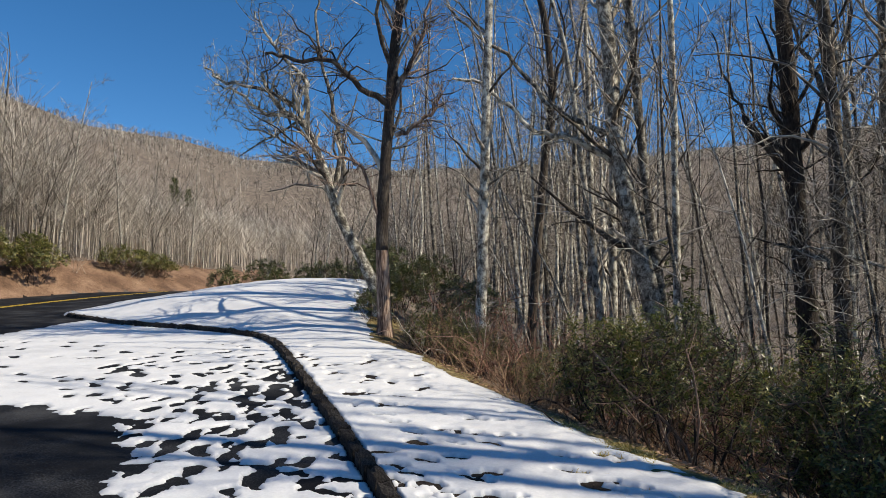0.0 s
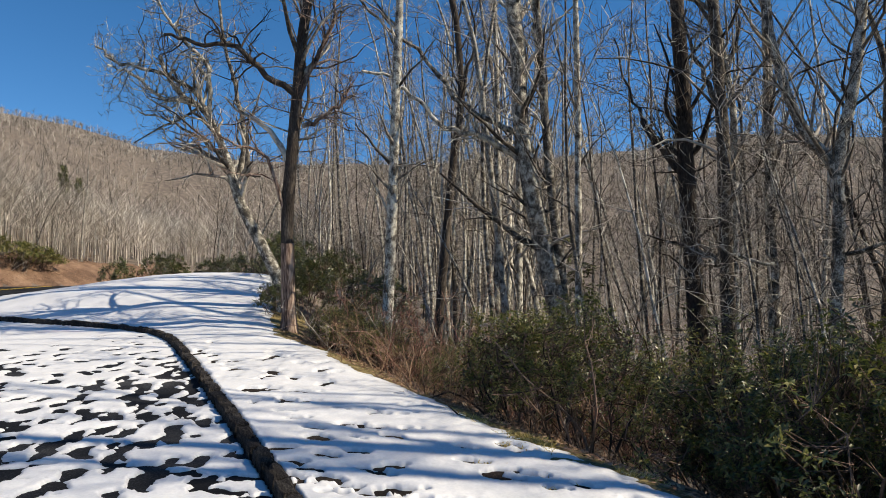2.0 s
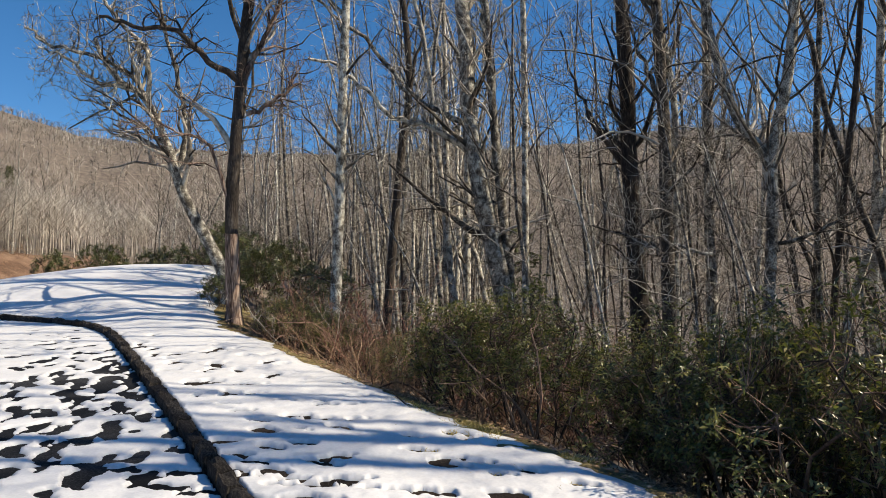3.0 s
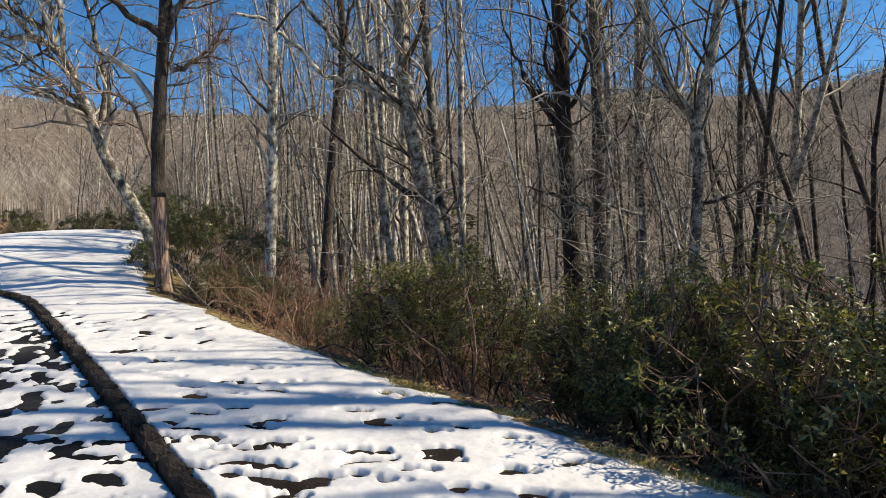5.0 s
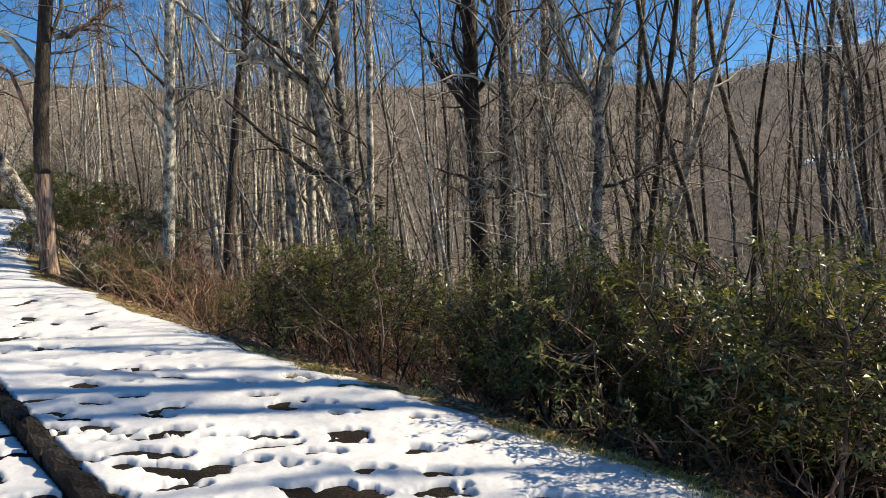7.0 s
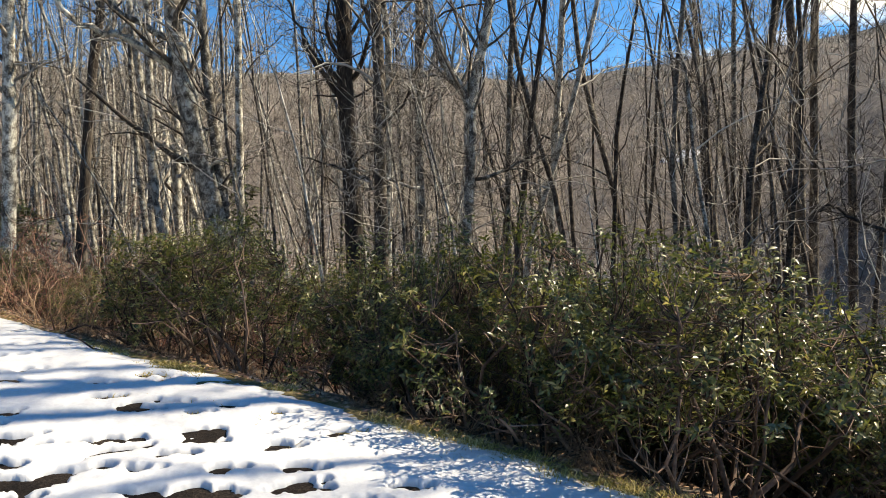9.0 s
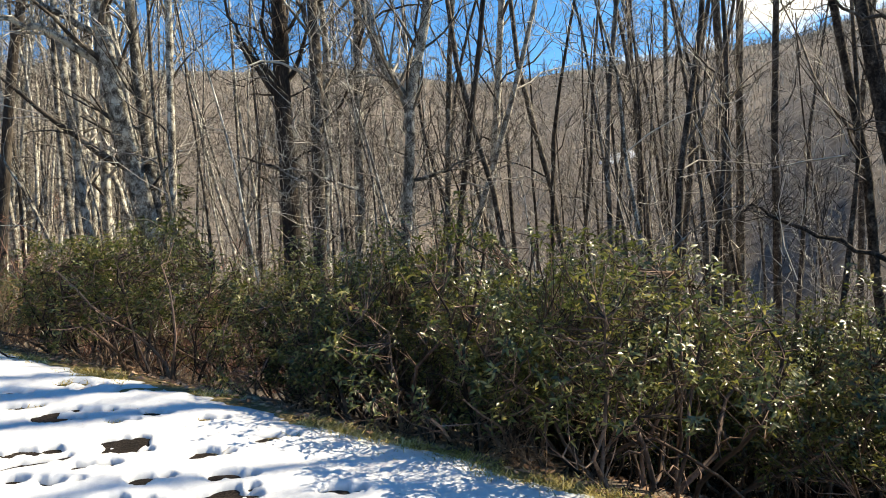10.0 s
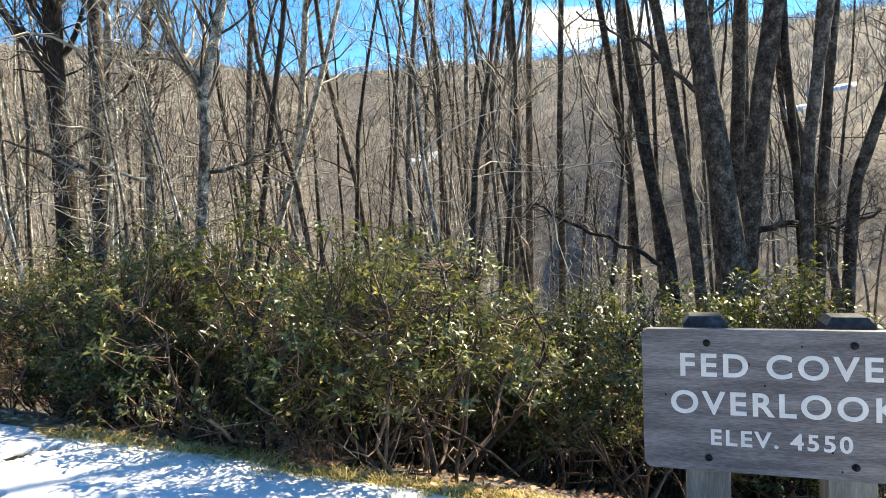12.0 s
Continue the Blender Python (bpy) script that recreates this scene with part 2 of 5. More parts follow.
def in_lawn(u, v):
    """Metres inside the kerb, on the lawn's side."""
    near = (u - kerb_u(np.minimum(v, 12.5))) * 0.93
    far = (v - np.interp(u, KERB_U[::-1], KERB_V[::-1])) * 0.85
    q = np.where(v > 12.0, np.where(u < -3.4, far, np.maximum(near, far)), np.where(u < -3.4, far, near))
    return np.minimum(q, u - road_centre(v) - 3.95)


LOT_Z = -0.095


def terrain(u, v):
    """Height in the sloping frame of the site."""
    u, v = np.asarray(u, float), np.asarray(v, float)
    r, az = np.hypot(u, v) + 1e-6, np.degrees(np.arctan2(u, v))
    s, q = past_edge(u, v), in_lawn(u, v)
    mound = 0.86 * np.exp(-(((u + 4.4) / 5.2) ** 2 + ((v - 19.0) / 4.4) ** 2)) * np.clip((q + 0.1) / 1.5, 0, 1)
    lot = LOT_Z - 0.05 * np.clip(v - 31, 0, 30)
    lawn = np.clip((q + 0.05) / 0.05, 0, 1) * 0.06 + mound
    z = lot + np.where(q > -0.05, lawn, 0)
    # over the brow
    sp = np.maximum(s, 0)
    fall = np.where(sp < 0.5, 0.45 * sp ** 2, 0.1125 + 0.42 * (sp - 0.5))
    fall = np.where(sp > 6, 0.1125 + 0.42 * 5.5 + 0.26 * (sp - 6), fall)
    behind = np.clip((v - 24) / 8, 0, 1)
    fall = fall * (1 - behind * np.clip(1 - (u + 3) / 25, 0, 1) * 0.85)
    z = z - np.minimum(fall, 13)
    z = np.where(s > 0.3, z + 0.10 * fractal(u * 0.8, v * 0.8, 5) * np.clip(s - 0.3, 0, 1), z)
    # cut bank and hillside beyond the road
    b = road_centre(v) - 4.4 - u
    bank = np.where(b > 0, np.minimum(np.minimum(0.6 * b, 1.05 + 0.16 * b), 14), 0) + np.where(b > 0, 0.45 * fractal(u * 0.25, v * 0.25, 9) * np.clip(b, 0, 1), 0)
    z = z + np.where(b > 0, bank, 0)
    # far hills
    ridge = 1.5 + 260 * np.interp(az, SKY_AZ, SKY_T)
    hill = ridge - np.abs(260 - r) * 0.30 + 5 * fractal(u / 45, v / 45, 3)
    far = np.clip((r - 35) / 40, 0, 1)
    return np.where(far > 0, z + (smax(z, hill, 6) - z) * far, z)


def mesh_object(name, verts, faces, mats, parent=None, mat_index=None, smooth=True):
    me = bpy.data.meshes.new(name)
    verts = np.asarray(verts, np.float32)
    if isinstance(faces, np.ndarray):
        me.vertices.add(len(verts))
        me.vertices.foreach_set("co", verts.ravel())
        n = faces.shape[1]
        me.loops.add(faces.size)
        me.loops.foreach_set("vertex_index", faces.astype(np.int32).ravel())
        me.polygons.add(len(faces))
        me.polygons.foreach_set("loop_start", np.arange(0, faces.size, n, dtype=np.int32))
        me.polygons.foreach_set("loop_total", np.full(len(faces), n, np.int32))
    else:
        me.from_pydata([tuple(map(float, p)) for p in verts], [], faces)
    for m in mats:
        me.materials.append(m)
    if mat_index is not None:
        me.polygons.foreach_set("material_index", np.asarray(mat_index, np.int32))
    if smooth:
        me.polygons.foreach_set("use_smooth", np.ones(len(me.polygons), bool))
    me.update()
    me.validate()
    ob = new(name, me)
    ob.parent = parent
    return ob


def grid_faces(n, m, wrap=False):
    i, j = np.meshgrid(np.arange(n - 1), np.arange(m if wrap else m - 1), indexing='ij')
    k = (j + 1) % m
    return np.stack([i * m + j, i * m + k, (i + 1) * m + k, (i + 1) * m + j], -1).reshape(-1, 4)


def build_ground():
    az = np.radians(np.concatenate([np.arange(-180, -50, 4), np.arange(-50, 95, 0.45), np.arange(95, 180, 4)]))
    r = np.concatenate([[0.01], np.geomspace(0.6, 24, 290), np.geomspace(24.5, 45, 25), np.geomspace(47, 280, 60), np.geomspace(300, 2500, 10)])
    R, A = np.meshgrid(r, az, indexing='ij')
    u, v = R * np.sin(A), R * np.cos(A)
    z = terrain(u, v)
    z = np.where(R > 300, np.minimum(z, terrain(u / R * 300, v / R * 300) - (R - 300) * 0.12), z)
    s, q, b = past_edge(u, v), in_lawn(u, v), road_centre(v) - 4.4 - u
    z = np.where((q < 0.02) & (b < 0) & (s < 0) & (R < 60), z - 0.05, z)      # bedding under the paved surface
    faces = grid_faces(len(r), len(az), True)[:, ::-1]
    cu, cv = u.ravel()[faces].mean(1), v.ravel()[faces].mean(1)
    lawn = (past_edge(cu, cv) < 0.5) & (np.hypot(cu, cv) < 40) & (cv < 30)
    bank = (road_centre(cv) - 4.2 - cu > 0) & (road_centre(cv) - 8.0 - cu < 0) & (np.hypot(cu, cv) < 60)
    idx = np.where(lawn, 0, 1)
    brow = past_edge(cu, cv)
    idx = np.where((brow > -0.12) & (brow < 0.75) & (np.hypot(cu, cv) < 22) & (cv < 17), 3, idx)
    idx = np.where(bank, 2, idx)
    ob = mesh_object("ground", to_world(np.stack([u, v, z], -1).reshape(-1, 3)), faces, [M_SOIL, M_LITTER, M_BANK, M_THATCH], mat_index=idx)
    tagged(ob, "brown leaf-littered mountainside falling to a wooded valley", "ground", kind="structure")


def build_road():
    v = np.concatenate([np.arange(-30, 18.2, 0.4), [18.4]])
    n = 40
    right = kerb_u(v) + 0.02
    left = road_centre(v) - 4.4
    k = np.linspace(0, 1, n)
    u = left[:, None] + (right - left)[:, None] * k
    V = np.repeat(v[:, None], n, 1)
    verts = np.stack([u, V, np.full_like(u, LOT_Z)], -1).reshape(-1, 3)
    lot = mesh_object("pavement", to_world(verts), grid_faces(len(v), n)[:, ::-1], [M_ASPHALT])
    tagged(lot, "dark wet asphalt parking pull-off beside the road", "pavement", kind="structure")
    v = np.arange(18.4, 60, 0.5)
    u = road_centre(v)[:, None] + np.linspace(-4.4, 3.9, 8)
    V = np.repeat(v[:, None], 8, 1)
    verts = np.stack([u, V, LOT_Z - 0.05 * np.clip(V - 31, 0, 30)], -1).reshape(-1, 3)
    road = mesh_object("road", to_world(verts), grid_faces(len(v), 8)[:, ::-1], [M_ASPHALT])
    tagged(road, "bare dark asphalt mountain road curving away", "road", kind="structure")
    for off in (-0.16, 0.08):
        v = np.arange(-30, 60, 0.5)
        u = road_centre(v)[:, None] - 0.4 + off + np.array([0, 0.11])
        verts = np.stack([u, np.repeat(v[:, None], 2, 1), np.repeat(LOT_Z + 0.006 - 0.05 * np.clip(v[:, None] - 31, 0, 30), 2, 1)], -1).reshape(-1, 3)
        line = mesh_object("road_marking", to_world(verts), grid_faces(len(v), 2)[:, ::-1], [M_PAINT])
        tagged(line, "yellow painted centre line on the asphalt road", "road marking", kind="structure")


rng = np.random.default_rng(7)


def footprints():
    """Centres, headings and sizes of the melted footprints, on the lot and on the lawn."""
    out = []

    def trail(u, v, heading, count, step=0.62, side=0.13, drift=0.12, size=1.0, deep=1.0, toe=None):
        for k in range(count):
            heading += rng.normal(0, drift)
            u += math.sin(heading) * step
            v += math.cos(heading) * step
            o = side if k % 2 else -side
            out.append((u + math.cos(heading) * o + rng.normal(0, .03), v - math.sin(heading) * o + rng.normal(0, .03), (heading if toe is None else toe) + rng.normal(0, .2), rng.uniform(0.8, 1.25) * size, deep))
    # on the asphalt
    for u, v, h, n in ((-1.6, 3.2, 0.0, 12), (-2.1, 3.4, -0.1, 12), (-1.3, 3.4, -0.25, 12), (-2.6, 4.0, -0.3, 11), (-3.2, 5.0, -0.5, 12),
                       (-2.2, 5.2, 0.2, 9), (-3.4, 7.0, -0.9, 9), (-1.0, 2.6, -0.25, 10), (-2.8, 6.5, 0.1, 8), (-4.8, 9.0, -0.4, 9),
                       (-5.6, 8.0, 0.6, 8), (-4.0, 6.0, 0.3, 8), (-6.6, 8.4, -0.2, 9), (-0.95, 3.2, -0.35, 11),
                       (-1.5, 4.0, -0.7, 9), (-2.4, 4.6, 0.35, 9), (-3.0, 4.2, 0.15, 12), (-1.9, 6.0, -0.6, 8), (-3.6, 8.0, -0.1, 8), (-7.2, 10.0, 1.2, 8), (-2.9, 3.9, -0.2, 10), (-2.3, 4.0, 0.05, 12), (-3.1, 6.2, 0.4, 7), (-1.7, 5.2, -0.1, 9), (-2.7, 5.4, -0.5, 8), (-1.4, 3.0, -0.45, 6), (-2.9, 3.3, -0.15, 9), (-2.4, 3.0, -0.3, 12), (-1.9, 3.6, -0.4, 11), (-3.3, 4.4, 0.1, 8), (-2.6, 7.2, -0.8, 9), (-4.4, 7.6, -0.6, 9), (-1.6, 7.0, -0.5, 8)):
        trail(u, v, h, n, 0.55, side=0.17, size=1.4)
    # on the lawn
    for u, v, h, n in ((2.0, 0.9, -0.55, 8), (1.5, 1.2, -0.35, 8), (1.0, 1.9, -0.15, 7), (0.8, 2.4, -0.3, 7), (1.9, 2.2, -0.8, 6), (0.5, 3.0, -0.35, 8),
                       (1.5, 2.6, -1.0, 5), (0.9, 3.3, -0.9, 4), (-0.5, 6.0, -0.3, 7),
                       (1.2, 1.4, 0.0, 8), (1.7, 1.6, -0.5, 8), (0.3, 3.4, 0.1, 6), (1.3, 2.9, -0.6, 7), (2.1, 1.4, -0.3, 6), (0.6, 2.9, 0.6, 5), (-0.2, 4.6, -0.2, 6)):
        trail(u, v, h, n, 0.42, drift=0.25, size=1.05, deep=0.95, toe=-1.15)
    for _ in range(8):
        v = rng.uniform(0.5, 6.5)
        trail(float(np.interp(v, KERB_V, KERB_U)) + rng.uniform(0.3, 1.5), v, rng.uniform(-1.2, 0.6), 3, 0.4, drift=0.3, size=0.85, deep=0.8, toe=-1.25)
    return out


PRINTS = footprints()


def snow_depth(u, v):
    q, s, b = in_lawn(u, v), past_edge(u, v), road_centre(v) - 4.4 - u
    big, small, fine = fractal(u * 0.55, v * 0.55, 21, 4), fractal(u * 3.2, v * 3.2, 31, 4), fractal(u * 14, v * 14, 61, 3)
    d = np.where(q > 0, 0.030, 0.0175) + np.where(q > 0, 0.013, 0.006) * big + np.where(q > 0, 0.012, 0.007) * small + np.where(q > 0, 0.008, 0.006) * fine
    # shallow ripples left by the thaw, drawn out along the sun's way
    d = d + np.where(q > 0, 0.007, 0.0085) * fractal(u * 1.3, v * 6.0, 41, 4)
    # the tyre-cleared asphalt towards the road
    clear = -2.45 - 0.6 * (v - 4.4) - u + 0.9 * big + 0.4 * small - 3.0 * np.maximum(v - 6.7 + 1.1 * big + 0.5 * small, 0)
    d = np.where(q <= 0, d - np.clip(clear * 0.10, 0, 0.12) - np.clip((-9.6 - u) * 0.05, 0, 0.1), d)
    # trodden patch
    tread = np.exp(-(((u + 2.0) / 1.3) ** 2 + ((v - 5.0) / 2.2) ** 2))
    worn = fractal(u * 2.2, v * 6.2, 51, 5) + 0.28 * tread + 0.08 * np.exp(-(((u + 5.0) / 3.0) ** 2 + ((v - 9.5) / 2.2) ** 2))
    d = np.where(q <= 0, d - 0.05 * np.clip((worn - 0.58) / 0.34, 0, 1), d)
    # clear of the kerb's top, and thinning over the brow
    d = np.where(np.abs(q) < 0.062, -0.05, d)
    brow = s - 0.02 + 0.3 * big + 0.2 * small
    d = d - np.clip(brow * 0.16, 0, 0.2)
    d = np.where(v > 22, d - (v - 22) * 0.012, d)
    d = np.where(b > -8.1, -0.06, d)
    d = np.where((q < -0.06) & (q > -0.32) & (v < 13), np.maximum(d, 0.014 + 0.006 * small), d)
    for fu, fv, h, size, deep in PRINTS:
        m = (np.abs(u - fu) < 0.42) & (np.abs(v - fv) < 0.42)
        if not m.any():
            continue
        du, dv = u[m] - fu, v[m] - fv
        along, across = du * math.sin(h) + dv * math.cos(h), du * math.cos(h) - dv * math.sin(h)
        wob = 1 + 0.6 * small[m] + 0.5 * fine[m]
        sole = np.sqrt(((along - 0.035) / (0.075 * size)) ** 2 + (across / (0.047 * size)) ** 2)
        heel = np.sqrt(((along + 0.075) / (0.045 * size)) ** 2 + (across / (0.038 * size)) ** 2)
        e = np.minimum(sole, heel + 0.1) * wob
        d[m] -= (0.036 if deep == 1 else 0.062) * deep * np.clip((1.3 - e) / (0.6 if deep == 1 else 0.7), 0, 1) * (1 if size > 0.88 or deep < 1 else 0.45)
        d[m] += 0.0012 * np.exp(-((e - 1.45) / 0.2) ** 2)
    return d


def build_snow():
    az = np.radians(np.concatenate([np.arange(-180, -46, 2.5), np.arange(-46, 80, 0.19), np.arange(80, 180, 2.5)]))
    r = np.concatenate([np.geomspace(1.4, 12, 470), np.geomspace(12.06, 30, 140)])
    R, A = np.meshgrid(r, az, indexing='ij')
    u, v = R * np.sin(A) + 0.2, R * np.cos(A) - 0.5
    d = snow_depth(u, v)
    z = terrain(u, v) + np.maximum(d, -0.03)
    faces = grid_faces(len(r), len(az), True)[:, ::-1]
    keep = (d.ravel()[faces] > 0).any(1)
    faces = faces[keep]
    used = np.unique(faces)
    remap = np.zeros(u.size, np.int64)
    remap[used] = np.arange(len(used))
    ob = mesh_object("snow", to_world(np.stack([u, v, z], -1).reshape(-1, 3)[used]), remap[faces], [M_SNOW])
    wet = ob.data.attributes.new("slush", 'FLOAT', 'POINT')
    thin = np.clip(1 - d.ravel()[used] / 0.017, 0, 1) * 0.9
    wet.data.foreach_set("value", thin.astype(np.float32))
    tagged(ob, "thin thawing snow with melted footprints on lawn and asphalt", "snow", kind="stuff")


build_ground()
build_road()
build_snow()


# ---- tubes, branches and trees ----
class Tubes:
    """Collects tapered tubes into one mesh."""

    def __init__(self):
        self.v, self.f, self.n = [], [], 0

    def add(self, pts, radii, sides):
        pts = np.asarray(pts, float)
        radii = np.asarray(radii, float)
        t = np.gradient(pts, axis=0)
        t /= np.linalg.norm(t, axis=1, keepdims=True) + 1e-9
        ref = np.array([0.31, 0.95, 0.05]) if abs(t[0][2]) > 0.6 else np.array([0.1, 0.2, 0.97])
        a = np.cross(t, ref)
        a /= np.linalg.norm(a, axis=1, keepdims=True) + 1e-9
        b = np.cross(t, a)
        th = np.arange(sides) * 2 * math.pi / sides
        ring = pts[:, None] + radii[:, None, None] * (a[:, None] * np.cos(th)[None, :, None] + b[:, None] * np.sin(th)[None, :, None])
        self.v.append(ring.reshape(-1, 3))
        self.f.append(grid_faces(len(pts), sides, True) + self.n)
        self.n += len(pts) * sides

    def make(self, name, mat, parent, wobble=0.0):
        v = np.concatenate(self.v)
        if wobble:
            v = v + wobble * np.stack([fractal(v[:, 2] * 2 + v[:, 0] * 5, v[:, 1] * 6, 3 + k, 3) for k in range(3)], -1)
        return mesh_object(name, v, np.concatenate(self.f), [mat], parent)


def unit(v):
    v = np.asarray(v, float)
    return v / (np.linalg.norm(v) + 1e-9)


def shoot(g, start, direction, length, segs, wander, lift):
    """A wandering shoot; lift turns it upwards."""
    pts, d = [np.asarray(start, float)], unit(direction)
    for _ in range(segs):
        d = unit(d + g.normal(0, wander, 3) + np.array([0, 0, lift]))
        pts.append(pts[-1] + d * length / segs)
    return np.array(pts)


def side_way(g, axis, spread, up):
    a = unit(np.cross(axis, g.normal(0, 1, 3)))
    return unit(a * spread + unit(axis) * (1 - spread) + np.array([0, 0, up]))


def branch_out(g, tubes, pts, rad, level, n, length, spread=0.75, lift=0.06, wander=0.22, start=0.25, twig=0.004, deepest=3, stout=1.0):
    """Grows n shoots from a limb, and smaller ones from those."""
    for _ in range(n):
        k = start + (1 - start) * g.random() ** 0.8
        x = k * (len(pts) - 1)
        i = min(int(x), len(pts) - 2)
        p = pts[i] + (pts[i + 1] - pts[i]) * (x - i)
        r0 = max(twig, (rad[i] + (rad[i + 1] - rad[i]) * (x - i)) * min(0.8, stout * g.uniform(0.22, 0.45)))
        ln = length * g.uniform(0.55, 1.2) * (1.15 - 0.6 * k)
        segs = (5, 5, 3, 2 if level < 3 or twig < 0.008 else 1)[min(level, 3)]
        q = shoot(g, p, side_way(g, pts[i + 1] - pts[i], spread, 0.25), ln, segs, wander, lift)
        rr = np.linspace(r0, max(twig * 0.4, r0 * 0.25), len(q))
        tubes.add(q, rr, (5, 4, 3, 3)[min(level, 3)])
        if level < deepest:
            branch_out(g, tubes, q, rr, level + 1, (0, 5, 4, 3)[min(level + 1, 3)] + int(g.integers(0, 2)), ln * 0.58, spread, lift + 0.03, wander, 0.15, twig, deepest, stout)


def ground_world(u, v):
    return to_world([u, v, float(terrain(np.array([u]), np.array([v]))[0])])


def to_ground(p, way):
    """Follows way from p down to the ground."""
    p, way = np.asarray(p, float), np.asarray(way, float)
    for _ in range(200):
        loc = p @ TILT3
        if terrain(loc[:1], loc[1:2])[0] > loc[2] + 0.05:
            break
        p = p - way * 0.08
    return p


def smooth_line(pts, per=5):
    """A Catmull-Rom line through a few points."""
    pts = np.asarray(pts, float)
    ext = np.vstack([2 * pts[0] - pts[1], pts, 2 * pts[-1] - pts[-2]])
    out = []
    for i in range(1, len(ext) - 2):
        a, b, c, d = ext[i - 1:i + 3]
        for k in range(per):
            x = k / per
            out.append(0.5 * (2 * b + (c - a) * x + (2 * a - 5 * b + 4 * c - d) * x * x + (3 * b - a - 3 * c + d) * x ** 3))
    out.append(pts[-1])
    return np.array(out)


def hero_tree(label, r, spine, limbs=(), bark=None, n1=13, length=2.6, crown=0.45, top=5.0, seed=0, spread=0.62, rooted=True, stripped=0, low=0, gnarl=1.0):
    """A tree whose trunk follows the spine; the trunk goes on upwards by top metres beyond it."""
    g = np.random.default_rng(1000 + seed)
    bark = bark or M_BARK
    spine = [np.array(p, float) for p in spine]
    first = unit(spine[1] - spine[0])
    base = to_ground(spine[0], unit(first * 0.6 + np.array([0, 0, 0.6]))) if rooted else spine[0]
    if rooted and np.linalg.norm(base - spine[0]) > 0.3:
        spine = [base] + spine
    line = smooth_line(spine, 5)
    last = unit(line[-1] - line[-4])
    if top:
        line = np.vstack([line, shoot(g, line[-1], last + np.array([0, 0, 0.4]), top, 6, 0.10, 0.08)[1:]])
    run = np.concatenate([[0], np.cumsum(np.linalg.norm(np.diff(line, axis=0), axis=1))])
    k = run / run[-1]
    rad = r * (1.0 - 0.80 * k ** 1.1)
    if rooted:
        rad = rad * (1 + 0.55 * np.exp(-run / 0.22))
    tree = new("tree")
    tagged(tree, label, "tree", "bare roadside trees")
    tree.location = base
    trunk = Tubes()
    trunk.add((line - base)[max(0, stripped - 1):], rad[max(0, stripped - 1):], 12)
    trunk.make("trunk", bark, tree, wobble=0.022 if r > 0.08 else 0.01)
    if stripped:
        bare = Tubes()
        bare.add((line - base)[:stripped], rad[:stripped] * 1.01, 14)
        tagged(bare.make("stripped_trunk", M_DEADWOOD, tree, wobble=0.03), "bare pinkish heartwood without bark")
    crown_t = Tubes()
    branch_out(g, crown_t, line - base, rad, 1, int(n1 * 1.5), length, spread, 0.04, 0.20 * gnarl, crown, 0.0042, 3, gnarl)
    if low:
        part_way = line[:int(len(line) * 0.62)] - base
        branch_out(g, crown_t, part_way, rad[:len(part_way)] * 0.5, 1, int(low * 0.7), 1.8, 0.92, -0.01, 0.20, 0.18, 0.0042)
    crown_t.make("crown", M_TWIG if bark is not M_BARK_DARK or stripped else M_BARK_DARK, tree)
    for lr, pts in limbs:
        q = smooth_line([np.array(p, float) for p in pts], 4) - base
        g2 = np.random.default_rng(int(lr * 1e4) + seed)
        q[1:-1] += g2.normal(0, 0.03, q[1:-1].shape)
        rr = np.linspace(lr, lr * 0.35, len(q))
        t = Tubes()
        t.add(q, rr, 7)
        branch_out(g2, t, q, rr, 1, 17, 1.35, 0.7, 0.05, 0.26 * gnarl, 0.12, 0.0045, 3, gnarl)
        t.make("limb", M_DEADWOOD if stripped and lr < 0.065 else bark, tree)
    return tree


hero_tree("old half-dead tree with stripped bark at the snow's edge", 0.131, [(-1.46, 12.41, 1.07), (-1.49, 12.17, 3.37), (-1.31, 11.95, 5.66), (-1.18, 11.82, 6.97), (-0.99, 11.71, 8.18)],
          [(0.050, [(-1.21, 12.01, 5.11), (-0.82, 12.03, 5.31), (-0.43, 12.02, 5.60), (-0.32, 11.99, 5.93)]),
           (0.070, [(-1.31, 11.94, 5.68), (-1.84, 11.84, 6.03), (-2.36, 11.70, 6.50), (-3.09, 11.54, 6.50), (-3.59, 11.39, 6.57)]),
           (0.060, [(-1.26, 11.95, 5.70), (-1.06, 11.91, 6.21), (-0.80, 11.88, 6.70), (-0.63, 11.83, 7.30), (-0.50, 11.75, 8.07)]),
           (0.040, [(-1.49, 12.17, 3.37), (-1.86, 12.00, 4.45), (-2.29, 11.91, 4.66), (-2.70, 11.80, 4.86)])], M_BARK_DARK, 18, 2.8, 0.24, 8.0, 0, stripped=5, low=14, gnarl=1.4)
